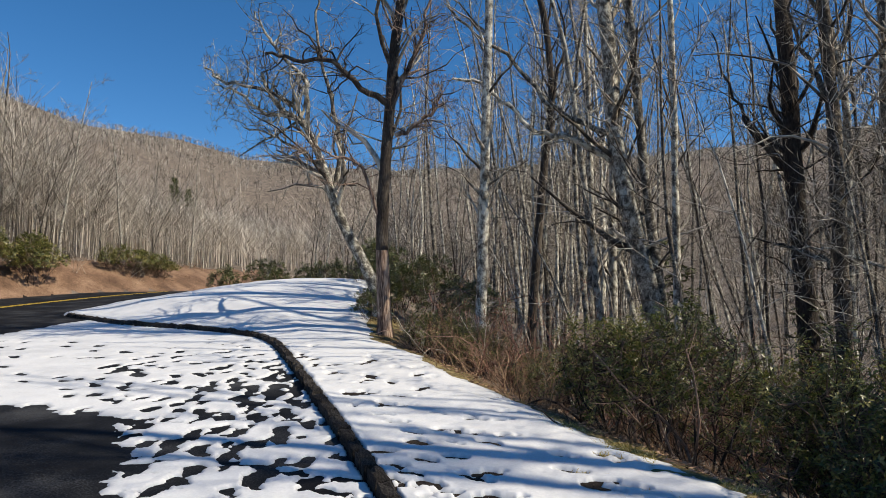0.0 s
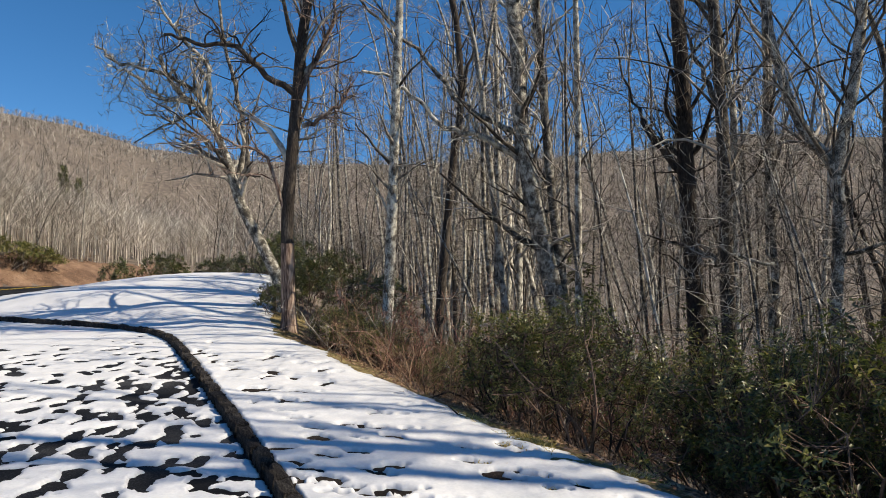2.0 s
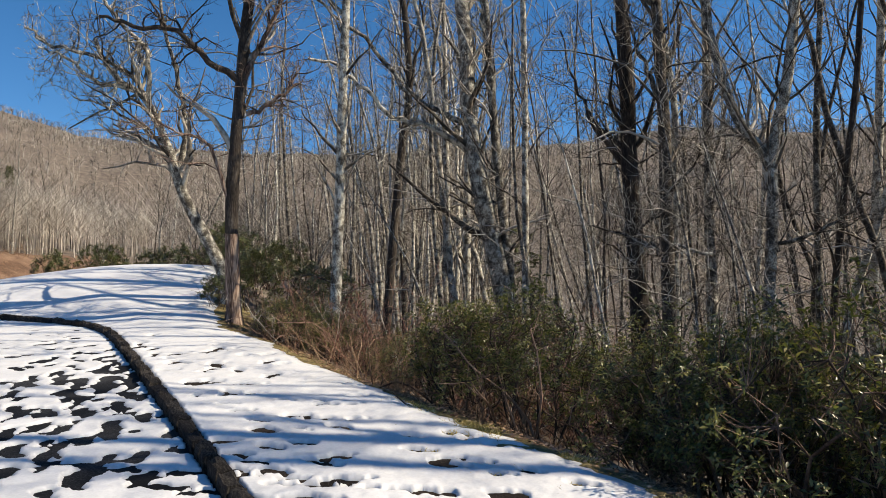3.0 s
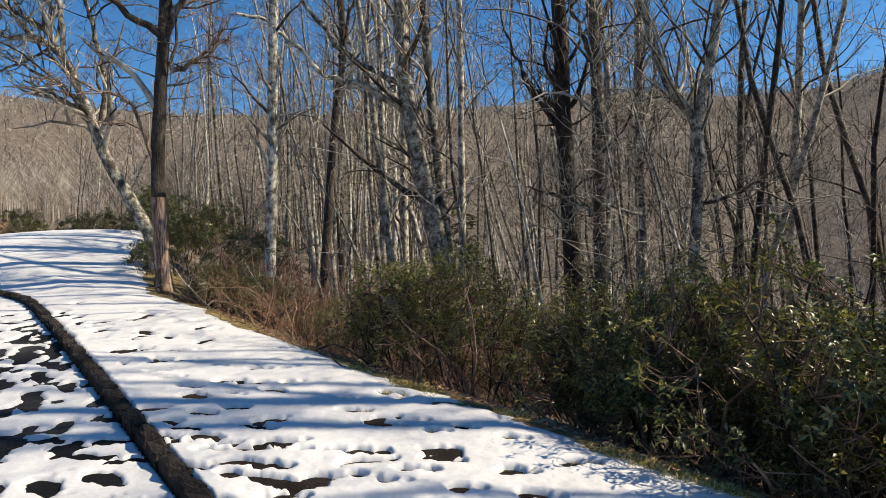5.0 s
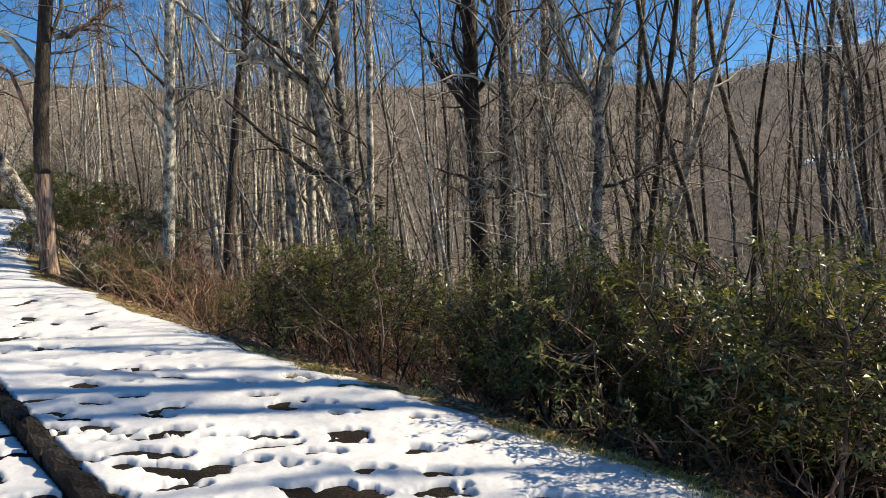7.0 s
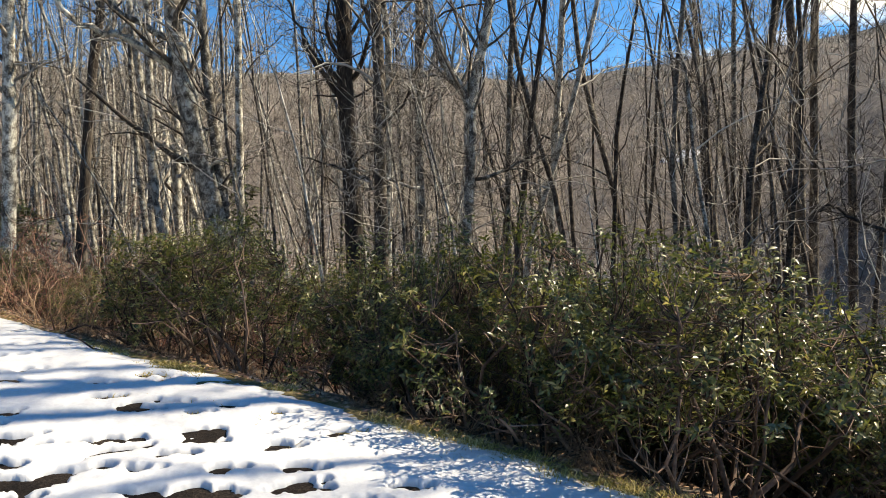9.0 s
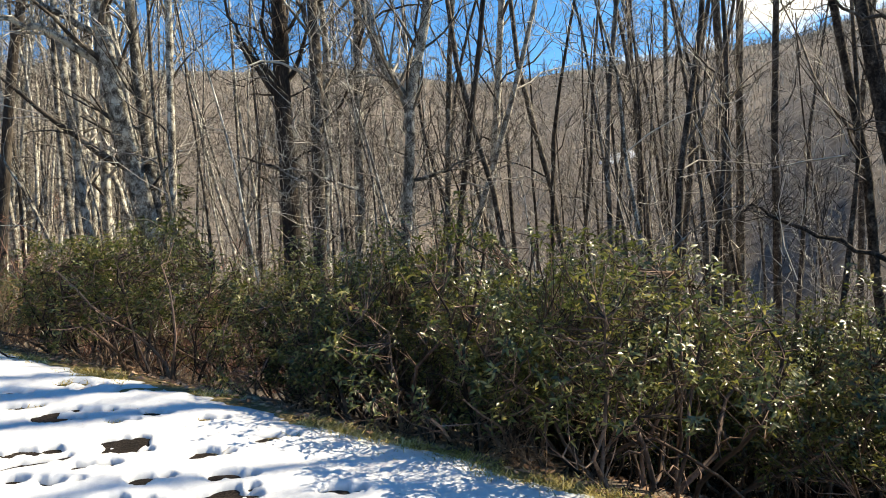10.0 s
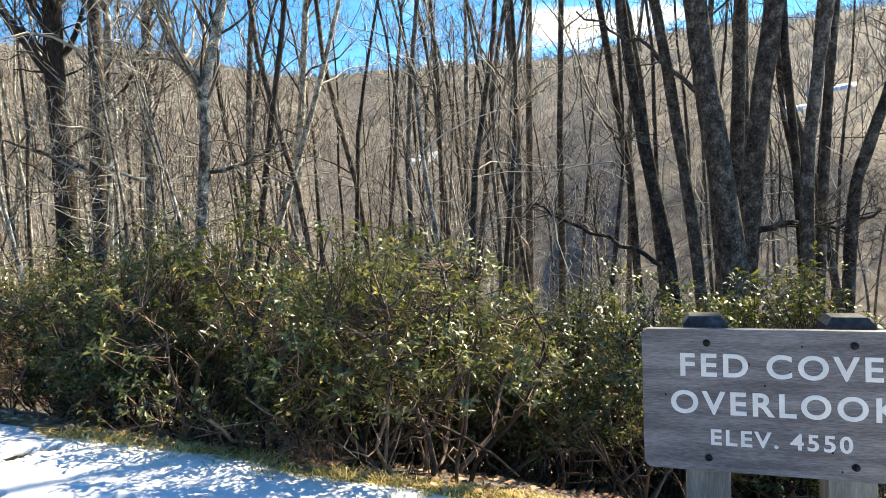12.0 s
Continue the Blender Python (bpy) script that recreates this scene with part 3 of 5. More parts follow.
hero_tree("crooked pale tree leaning over the snowy lawn", 0.158, [(-1.93, 14.24, 2.34), (-2.67, 13.96, 3.90), (-2.96, 13.80, 4.89), (-3.36, 13.61, 5.81), (-3.77, 13.48, 6.09)],
          [(0.060, [(-3.36, 13.61, 5.81), (-3.59, 13.51, 6.23), (-4.16, 13.32, 6.56), (-4.94, 13.06, 6.61), (-5.36, 12.87, 6.92)]),
           (0.055, [(-3.30, 13.63, 5.75), (-3.35, 13.52, 6.74), (-3.81, 13.34, 7.32), (-4.15, 13.20, 7.78), (-4.37, 13.08, 8.25)]),
           (0.060, [(-2.78, 13.89, 4.40), (-2.64, 13.79, 5.52), (-2.87, 13.62, 6.76), (-3.09, 13.46, 7.87), (-3.08, 13.37, 8.74)]),
           (0.050, [(-3.59, 13.53, 6.04), (-4.17, 13.37, 6.07), (-4.72, 13.15, 6.45), (-5.16, 12.99, 6.59)]),
           (0.040, [(-2.96, 13.80, 4.89), (-3.60, 13.60, 5.36), (-4.06, 13.45, 5.59), (-4.62, 13.26, 5.73)])], M_BARK_PALE, 18, 2.4, 0.3, 1.0, 1, gnarl=1.6)
hero_tree("bare tree with pale lichened bark", 0.110, [(0.37, 11.95, 1.50), (0.46, 11.76, 3.28), (0.56, 11.48, 5.90), (0.64, 11.27, 7.89)],
          [], M_BARK_PALE, 13, 1.9, 0.24, 8.0, 2, low=10)
hero_tree("big leaning grey tree with long low limbs", 0.250, [(4.15, 13.90, 1.58), (3.73, 13.80, 3.52), (3.40, 13.68, 5.49), (3.33, 13.51, 7.21), (3.13, 13.37, 8.95)],
          [(0.085, [(3.58, 13.72, 4.62), (3.01, 13.79, 5.21), (2.47, 13.86, 5.50), (1.74, 13.94, 5.66), (1.19, 13.93, 6.25), (0.51, 13.91, 6.79), (-0.12, 13.90, 6.93)]),
           (0.070, [(3.36, 13.68, 5.49), (2.60, 13.80, 5.86), (1.94, 13.84, 6.40), (1.15, 13.81, 7.39), (0.40, 13.79, 7.93), (-0.22, 13.72, 8.57)]),
           (0.070, [(3.37, 13.63, 5.98), (3.79, 13.43, 6.91), (3.69, 13.37, 7.77), (3.65, 13.27, 8.75)])], M_BARK_PALE, 18, 2.8, 0.24, 8.0, 3, low=8)
hero_tree("bare tree with pale lichened bark", 0.133, [(4.17, 18.03, 1.62), (4.18, 17.77, 4.09), (4.22, 17.43, 7.18), (4.21, 17.21, 9.36)],
          [], M_BARK_PALE, 18, 2.8, 0.24, 8.0, 4, low=6)
hero_tree("bare tree with pale lichened bark", 0.125, [(4.32, 13.85, 1.57), (4.07, 13.69, 3.74), (3.84, 13.46, 6.54), (3.70, 13.26, 8.75)],
          [], M_BARK_PALE, 18, 2.8, 0.24, 8.0, 5, low=10)
hero_tree("bare tree with pale lichened bark", 0.083, [(4.13, 12.36, 1.24), (4.13, 12.04, 4.34), (4.09, 11.71, 7.57), (4.06, 11.61, 8.65)],
          [], M_BARK_PALE, 13, 1.9, 0.24, 8.0, 6, low=12)
hero_tree("bare tree with pale lichened bark", 0.095, [(3.56, 17.13, 1.62), (3.46, 16.90, 3.98), (3.41, 16.52, 7.67), (3.36, 16.27, 10.20)],
          [], M_BARK_PALE, 13, 1.9, 0.24, 8.0, 7, low=8)
hero_tree("bare tree with dark bark on the bank", 0.116, [(1.73, 15.88, 1.63), (2.06, 15.47, 5.18), (2.27, 15.29, 6.68), (2.19, 15.11, 8.47), (1.97, 15.02, 9.59)],
          [(0.050, [(2.19, 15.31, 6.55), (2.47, 15.16, 7.62), (2.62, 15.05, 8.43), (2.43, 14.99, 9.27)])], M_BARK_DARK, 13, 1.9, 0.24, 8.0, 8, low=8)
hero_tree("dark-barked upright bare tree in the laurel", 0.190, [(5.76, 10.76, 1.90), (5.64, 10.60, 3.98), (5.59, 10.48, 5.41), (5.49, 10.34, 7.24)],
          [(0.040, [(5.64, 10.60, 3.98), (5.07, 10.79, 4.73), (4.75, 10.84, 5.56), (4.51, 10.83, 6.49)])], M_BARK_DARK, 9, 1.7, 0.3, 8.0, 9, low=22)
hero_tree("bare brown-barked tree on the bank", 0.135, [(5.79, 9.73, 1.85), (5.76, 9.55, 3.73), (5.68, 9.41, 5.46), (5.60, 9.33, 6.69)],
          [(0.050, [(5.71, 9.48, 4.68), (5.51, 9.52, 5.33), (5.32, 9.57, 5.81), (5.26, 9.53, 6.44)]),
           (0.040, [(5.83, 9.68, 2.11), (5.54, 9.81, 2.42), (5.27, 9.93, 2.57), (4.69, 10.17, 2.79)])], M_BARK_BROWN, 18, 2.8, 0.24, 8.0, 10, low=14)
hero_tree("bare tree with pale lichened bark", 0.079, [(5.99, 9.85, 1.85), (5.99, 9.61, 4.18), (5.94, 9.54, 5.06), (5.71, 9.51, 6.60)],
          [], M_BARK_PALE, 13, 1.9, 0.24, 8.0, 11, low=12)
hero_tree("bare tree with pale lichened bark", 0.124, [(7.36, 11.00, 1.55), (7.32, 10.79, 3.78), (7.28, 10.58, 5.93), (7.25, 10.43, 7.60)],
          [], M_BARK_PALE, 18, 2.8, 0.24, 8.0, 12, low=12)
hero_tree("forked lichen-grey bare tree behind the laurel", 0.105, [(6.63, 8.41, 1.04), (6.67, 8.18, 2.86), (6.61, 8.16, 3.49), (6.30, 8.31, 4.11), (6.11, 8.37, 4.72), (5.93, 8.39, 5.57)],
          [(0.040, [(6.59, 8.32, 2.14), (6.97, 8.02, 2.35), (7.32, 7.72, 2.52), (7.58, 7.45, 2.91)]),
           (0.030, [(6.04, 8.79, 2.17), (5.65, 9.01, 2.27), (5.32, 9.17, 2.46), (4.92, 9.36, 2.51)])], M_BARK_PALE, 13, 1.9, 0.24, 8.0, 13, low=10)
hero_tree("bare tree with pale lichened bark", 0.086, [(6.64, 8.19, 3.04), (6.71, 8.05, 3.92), (6.78, 7.94, 4.35), (6.86, 7.82, 5.04), (6.89, 7.72, 5.72)],
          [], M_BARK_PALE, 13, 1.9, 0.24, 8.0, 14, rooted=False)
hero_tree("bare tree with pale lichened bark", 0.077, [(8.83, 10.06, 0.58), (8.78, 9.82, 3.18), (8.77, 9.66, 4.82), (8.81, 9.45, 6.51)],
          [], M_BARK_PALE, 13, 1.9, 0.24, 8.0, 15, low=10)
hero_tree("bare tree with dark bark on the bank", 0.074, [(8.64, 9.55, 0.72), (8.77, 9.16, 3.31), (8.88, 8.90, 4.87), (8.94, 8.70, 6.29)],
          [], M_BARK_DARK, 13, 1.9, 0.24, 8.0, 16, low=8)
hero_tree("bare tree with pale lichened bark", 0.127, [(11.81, 12.08, 0.92), (11.84, 11.75, 3.73), (11.88, 11.52, 5.64), (11.89, 11.28, 7.76)],
          [], M_BARK_PALE, 18, 2.8, 0.24, 8.0, 17, low=8)
hero_tree("bare brown-barked tree on the bank", 0.097, [(16.72, 11.06, 0.24), (16.61, 10.94, 2.95), (16.45, 10.92, 5.30), (16.22, 10.88, 8.51)],
          [], M_BARK_BROWN, 13, 1.9, 0.24, 8.0, 18, low=6)
hero_tree("bare tree with pale lichened bark", 0.097, [(17.13, 10.66, -1.70), (17.03, 10.33, 2.91), (16.93, 10.16, 5.97), (16.84, 10.04, 8.36)],
          [], M_BARK_PALE, 13, 1.9, 0.24, 8.0, 19, low=6)
hero_tree("bare brown-barked tree on the bank", 0.104, [(12.69, 6.23, -0.51), (12.59, 6.11, 2.38), (12.47, 6.11, 4.48), (12.35, 6.14, 6.12)],
          [], M_BARK_BROWN, 13, 1.9, 0.24, 11.0, 20, low=8)
hero_tree("bare brown-barked tree on the bank", 0.095, [(13.24, 6.28, -0.68), (13.14, 6.14, 2.40), (13.04, 5.99, 5.58), (13.02, 5.97, 6.20)],
          [], M_BARK_BROWN, 13, 1.9, 0.24, 11.0, 21)
hero_tree("bare brown-barked tree on the bank", 0.111, [(16.70, 7.18, -0.88), (16.54, 7.03, 3.89), (16.47, 6.89, 6.45), (16.44, 6.85, 7.45)],
          [], M_BARK_BROWN, 13, 1.9, 0.24, 11.0, 22)
hero_tree("bare brown-barked tree on the bank", 0.100, [(9.54, 2.12, 0.67), (9.43, 2.32, 1.98), (9.33, 2.49, 3.12), (9.22, 2.62, 4.54)],
          [(0.035, [(9.61, 2.25, 0.67), (9.43, 2.74, 0.99), (9.12, 3.43, 1.35), (8.95, 3.74, 1.57), (8.86, 3.92, 1.50)])], M_BARK_BROWN, 8, 1.9, 0.70, 11.0, 23)
hero_tree("bare brown-barked tree on the bank", 0.090, [(9.44, 1.72, 0.68), (9.37, 1.85, 1.94), (9.28, 2.01, 3.26), (9.18, 2.17, 4.43)],
          [], M_BARK_BROWN, 8, 1.9, 0.70, 11.0, 24)
hero_tree("thick dark trunk behind the overlook sign", 0.182, [(9.25, 1.23, 0.63), (9.19, 1.36, 1.90), (9.13, 1.49, 2.94), (9.06, 1.61, 4.26)],
          [(0.035, [(9.14, 1.46, 2.73), (8.97, 1.99, 3.35), (8.80, 2.42, 3.68), (8.56, 2.93, 4.01)])], M_BARK_BROWN, 8, 2.8, 0.70, 11.0, 25)
hero_tree("bare brown-barked tree on the bank", 0.160, [(9.87, 1.24, 0.43), (9.86, 1.10, 1.90), (9.86, 0.98, 2.97), (9.88, 0.77, 4.42)],
          [(0.050, [(9.87, 1.15, 1.03), (9.94, 0.70, 1.23), (10.00, 0.21, 1.15), (10.03, -0.26, 1.34)])], M_BARK_BROWN, 8, 2.8, 0.70, 11.0, 26)
hero_tree("bare brown-barked tree on the bank", 0.120, [(10.72, 1.55, 0.75), (10.69, 1.48, 2.37), (10.67, 1.39, 4.33), (10.66, 1.36, 4.79)],
          [], M_BARK_BROWN, 8, 1.9, 0.70, 11.0, 27)
hero_tree("bare brown-barked tree on the bank", 0.089, [(9.58, 0.47, 0.48), (9.56, 0.45, 1.84), (9.56, 0.35, 2.84), (9.57, 0.16, 4.18)],
          [], M_BARK_BROWN, 8, 1.9, 0.70, 11.0, 28)
hero_tree("bare brown-barked tree on the bank", 0.084, [(10.02, 0.10, 0.03), (10.02, 0.01, 1.49), (10.02, -0.16, 2.15), (10.03, -0.44, 2.98)],
          [], M_BARK_BROWN, 8, 1.9, 0.70, 11.0, 29)


# ---- the woods behind ----
def wood_tree(name, seed, height, r, n1, bark, bend=0.06):
    g = np.random.default_rng(seed)
    tree = new(name)
    line = shoot(g, (0, 0, -0.4), (g.normal(0, .05), g.normal(0, .05), 1), height, 10, bend, 0.03)
    k = np.linspace(0, 1, len(line))
    rad = r * (1 - 0.85 * k)
    rad[0] *= 1.3
    trunk = Tubes()
    trunk.add(line, rad, 6)
    trunk.make("trunk", bark, tree, wobble=0.02)
    crown = Tubes()
    branch_out(g, crown, line, rad, 1, int(n1 * 1.25), height * 0.24, 0.6, 0.06, 0.2, 0.28, 0.0085, 3)
    crown.make("crown", M_TWIG, tree)
    return tree


def build_woods():
    g = np.random.default_rng(11)
    kinds = [wood_tree("tree", 50 + i, h, r, n, b) for i, (h, r, n, b) in enumerate((
        (11, 0.09, 12, M_BARK_PALE), (13, 0.12, 12, M_BARK), (9, 0.06, 10, M_BARK_PALE), (14, 0.14, 13, M_BARK),
        (10, 0.07, 11, M_BARK), (12, 0.10, 12, M_BARK_PALE), (8, 0.05, 9, M_BARK)))]
    for kd in kinds:
        tagged(kd, "slender bare grey hardwood tree on the wooded slope", "tree", "woodland trees")
    spots = []
    while len(spots) < 250:
        az, r = radians(g.uniform(-44, 112)), 24 + 50 * g.random() ** 0.8
        if len(spots) > 140:
            az, r = radians(g.uniform(-46, -14)), 24 + 70 * g.random()
        u, v = r * math.sin(az), r * math.cos(az)
        s, b = past_edge(u, v), road_centre(v) - 4.4 - u
        right = s > 5 and not (v > 20 and u < -3.4) and (az < 0.9 or r > 22 or g.random() < 0.25)
        back = v > 33 and abs(u - road_centre(v)) > 5.5 and u > road_centre(v)
        left = b > 2.4
        if (right or left or back) and all((u - a) ** 2 + (v - c) ** 2 > 1.4 for a, c in spots):
            spots.append((u, v))
    for i, (u, v) in enumerate(spots):
        size = float(np.interp(math.degrees(math.atan2(u, v)), [-35, -31, -26, -14], [0.8, 0.68, 0.55, 0.55])) if u < -10 else 0.62 if v > 30 and u < 2 else 0.95
        m = Matrix.LocRotScale(ground_world(u, v), Euler((g.normal(0, .04), g.normal(0, .04), g.uniform(0, 6.28))), Vector((1, 1, 1)) * size * g.uniform(0.8, 1.2))
        if i < len(kinds):
            kinds[i].matrix_basis = m
        else:
            kd = kinds[i % len(kinds)]
            c = copy_thing(kd, m)
            c.scale = m.to_scale()


def pole_tree(seed, height, r, bark):
    """A slender forest-grown stem, branched only high up."""
    g = np.random.default_rng(seed)
    tree = new("slender_tree")
    line = shoot(g, (0, 0, -0.4), (g.normal(0, .03), g.normal(0, .03), 1), height, 11, 0.055, 0.02)
    rad = r * (1 - 0.75 * np.linspace(0, 1, len(line)))
    trunk = Tubes()
    trunk.add(line, rad, 7)
    trunk.make("trunk", bark, tree, wobble=0.018)
    crown = Tubes()
    branch_out(g, crown, line, rad, 1, 11, height * 0.17, 0.6, 0.05, 0.22, 0.36, 0.0058, 3)
    branch_out(g, crown, line, rad * 0.5, 2, 10, 1.2, 0.85, 0.0, 0.28, 0.12, 0.005, 3)
    crown.make("crown", M_TWIG, tree)
    return tree


def build_poles():
    g = np.random.default_rng(37)
    kinds = [pole_tree(300 + i, h, r, m) for i, (h, r, m) in enumerate((
        (12, 0.065, M_BARK_PALE), (13.5, 0.085, M_BARK_PALE), (11, 0.05, M_BARK), (12.5, 0.075, M_BARK_PALE), (10, 0.04, M_BARK_BROWN), (13, 0.095, M_BARK)))]
    spots = []
    while len(spots) < 118:
        if len(spots) < 80:
            az, r = radians(g.uniform(-8, 46)), g.uniform(14, 34)
            tall = 1.0
        else:
            az, r = radians(g.uniform(44, 112)), g.uniform(10.5, 27)
            tall = 1.15
        u, v = r * math.sin(az), r * math.cos(az)
        if past_edge(u, v) > 4.5 and not (v > 20 and u < -3) and all((u - a) ** 2 + (v - c) ** 2 > 0.6 for a, c, _ in spots):
            spots.append((u, v, tall))
    while len(spots) < 132:
        az, r = radians(g.uniform(50, 97)), g.uniform(9.5, 15)
        u, v = r * math.sin(az), r * math.cos(az)
        if all((u - a) ** 2 + (v - c) ** 2 > 0.6 for a, c, _ in spots):
            spots.append((u, v, 1.0))
    spots += [(10.6, 0.4, 1.2), (12.4, 1.3, 1.2), (13.2, 0.2, 1.2)]
    back = []
    while len(back) < 75:
        az, r = radians(g.uniform(-15, 14)), g.uniform(21, 44)
        u, v = r * math.sin(az), r * math.cos(az)
        if (past_edge(u, v) > 3.5 or v > 27) and u - road_centre(v) > 6.5 and all((u - a) ** 2 + (v - c) ** 2 > 0.8 for a, c, _ in back):
            back.append((u, v, float(np.interp(math.degrees(az), [-13, -7, -3], [0.5, 0.7, 1.0]))))
    side = []
    while len(side) < 22:
        az, r = radians(g.uniform(38, 66)), g.uniform(12, 26)
        side.append((r * math.sin(az), r * math.cos(az), 0.85))
    dark = [pole_tree(320 + i, h, r, M_BARK_BROWN) for i, (h, r) in enumerate(((12, 0.06), (13, 0.08), (11, 0.05), (12.5, 0.07)))]
    scatter(kinds, spots[:80], "slender pale forest-grown tree trunk on the slope", "tree", "slender trees", g, 0.85, 1.2, 0.025)
    # unseen trees to the right, added to throw shadow stripes on lawn and lot
    while len(spots) < 178:
        az, r = radians(g.uniform(93, 135)), g.uniform(17, 30)
        u, v = r * math.sin(az), r * math.cos(az)
        if past_edge(u, v) > 2.5 and all((u - a) ** 2 + (v - c) ** 2 > 1.2 for a, c, _ in spots):
            spots.append((u, v, 1.85))
    scatter(kinds, back, "slender pale forest-grown tree trunk on the slope", "tree", "slender trees", g, 0.85, 1.2, 0.04, True)
    scatter(dark, side, "slender brown forest-grown tree below the bank", "tree", "slender trees", g, 0.85, 1.2, 0.04, True)
    scatter(dark, spots[80:], "slender brown forest-grown tree below the bank", "tree", "slender trees", g, 0.85, 1.2, 0.025)


SNOWFIELDS = ((53.1, 139.0, 1.8, 3.2), (83.8, 114.0, 1.7, 3.0), (81.5, 96.0, 1.1, 2.4))     # azimuth, distance, half width in degrees, depth


def build_snowfields():
    for pa, pr, half, deep in SNOWFIELDS:
        a = np.radians(np.linspace(pa - half, pa + half, 40))
        r = np.linspace(pr - deep, pr + deep, 24)
        R, A = np.meshgrid(r, a, indexing='ij')
        u, v = R * np.sin(A), R * np.cos(A)
        e = np.sqrt(((np.degrees(A) - pa) / half) ** 2 + ((R - pr) / deep) ** 2) + 0.5 * fractal(u * 0.25, v * 0.25, 77, 3)
        z = terrain(u, v) + np.where(e < 0.85, 0.5, -0.6)
        ob = mesh_object("snow_patch", to_world(np.stack([u, v, z], -1).reshape(-1, 3)), grid_faces(24, 40)[:, ::-1], [M_SNOW])
        tagged(ob, "distant clearing of snow on the wooded hillside", "snow patch", "far snow")


def build_far_woods():
    """The leafless woods of the far hillsides: each tree a stem and a fan of fine branches."""
    g = np.random.default_rng(5)
    n = 13000
    az = np.radians(g.uniform(-60, 112, n))
    r = np.where(g.random(n) < 0.3, g.uniform(222, 264, n), 62 + 215 * g.random(n) ** 0.75)
    u, v = r * np.sin(az), r * np.cos(az)
    ub, vb = g.uniform(-75, 12, 6400), g.uniform(16, 72, 6400)
    ok = ((road_centre(vb) - 4.4 - ub > 3.0) | ((vb > 31) & (ub > road_centre(vb) + 5.5) & ((ub < -2) | (vb > 38)))) & (np.hypot(ub, vb) > 30)
    near = np.concatenate([np.zeros(n, bool), np.ones(ok.sum(), bool)])
    u, v = np.concatenate([u, ub[ok]]), np.concatenate([v, vb[ok]])
    az, r = np.arctan2(u, v), np.hypot(u, v)
    for pa, pr, half, deep in SNOWFIELDS:
        hide = (np.abs(np.degrees(az) - pa) < half) & (r > pr - 26) & (r < pr + deep)
        az, r, u, v, near = az[~hide], r[~hide], u[~hide], v[~hide], near[~hide]
    n = len(az)
    base = to_world(np.stack([u, v, terrain(u, v)], -1))
    h = g.uniform(5.5, 8.5, n) * np.where(near, np.interp(np.degrees(az), [-35, -31, -26, -14], [1.25, 1.0, 0.75, 0.75]), np.interp(r, [62, 140, 222, 264], [0.85, 0.62, 0.42, 0.34]))
    thin = np.where(near, 0.24, np.clip(r / 220, 0.34, 0.8))
    verts, faces, count = [], [], 0
    nb = 26
    lean = g.normal(0, 0.05, (n, 2))
    top = base + np.stack([lean[:, 0] * h, lean[:, 1] * h, h], -1)
    turn = az + g.uniform(-1.1, 1.1, n)
    side = np.stack([np.cos(turn), -np.sin(turn), 0 * az], -1)

    def sliver(p, q, w, wq):
        nonlocal count
        a = np.stack([p - side * w[:, None], p + side * w[:, None], q + side * wq[:, None], q - side * wq[:, None]], 1)
        verts.append(a.reshape(-1, 3))
        faces.append(np.arange(len(p) * 4).reshape(-1, 4) + count)
        count += len(p) * 4
    sliver(base - np.array([0, 0, 1.0]), base + (top - base) * 0.55, (0.09 + 0.05 * g.random(n)) * thin, 0.02 * thin)
    for k in range(nb):
        if k == 13:
            keep = near | (r < 120)
            base, top, az, h, thin, side = (x[keep] for x in (base, top, az, h, thin, side))
            n = len(h)
        f = g.uniform(0.2, 0.62, n)
        p = base + (top - base) * f[:, None]
        ang = g.uniform(0, 6.28, n)
        ln = h * g.uniform(0.2, 0.46, n)
        q = p + np.stack([np.cos(ang) * ln * 0.75, np.sin(ang) * ln * 0.75, ln * g.uniform(0.25, 1.0, n)], -1)
        sliver(p, q, 0.045 * thin, 0.022 * thin)
    ob = mesh_object("far_woods", np.concatenate(verts), np.concatenate(faces), [M_TWIG_FAR], smooth=False)
    tagged(ob, "leafless grey-brown woods covering the far hillsides", "woods", kind="stuff")


def sapling(seed, height):
    g = np.random.default_rng(seed)
    tree = new("sapling")
    t = Tubes()
    line = shoot(g, (0, 0, -0.2), (g.normal(0, .12), g.normal(0, .12), 1), height, 9, 0.08, 0.02)
    rad = np.linspace(0.006 * height, 0.005, len(line))
    t.add(line, rad, 5)
    t.make("trunk", M_BARK_PALE if seed % 2 else M_BARK, tree)
    c = Tubes()
    branch_out(g, c, line, rad, 1, 13, height * 0.30, 0.72, 0.02, 0.24, 0.22, 0.0055, 3)
    c.make("crown", M_TWIG, tree)
    return tree


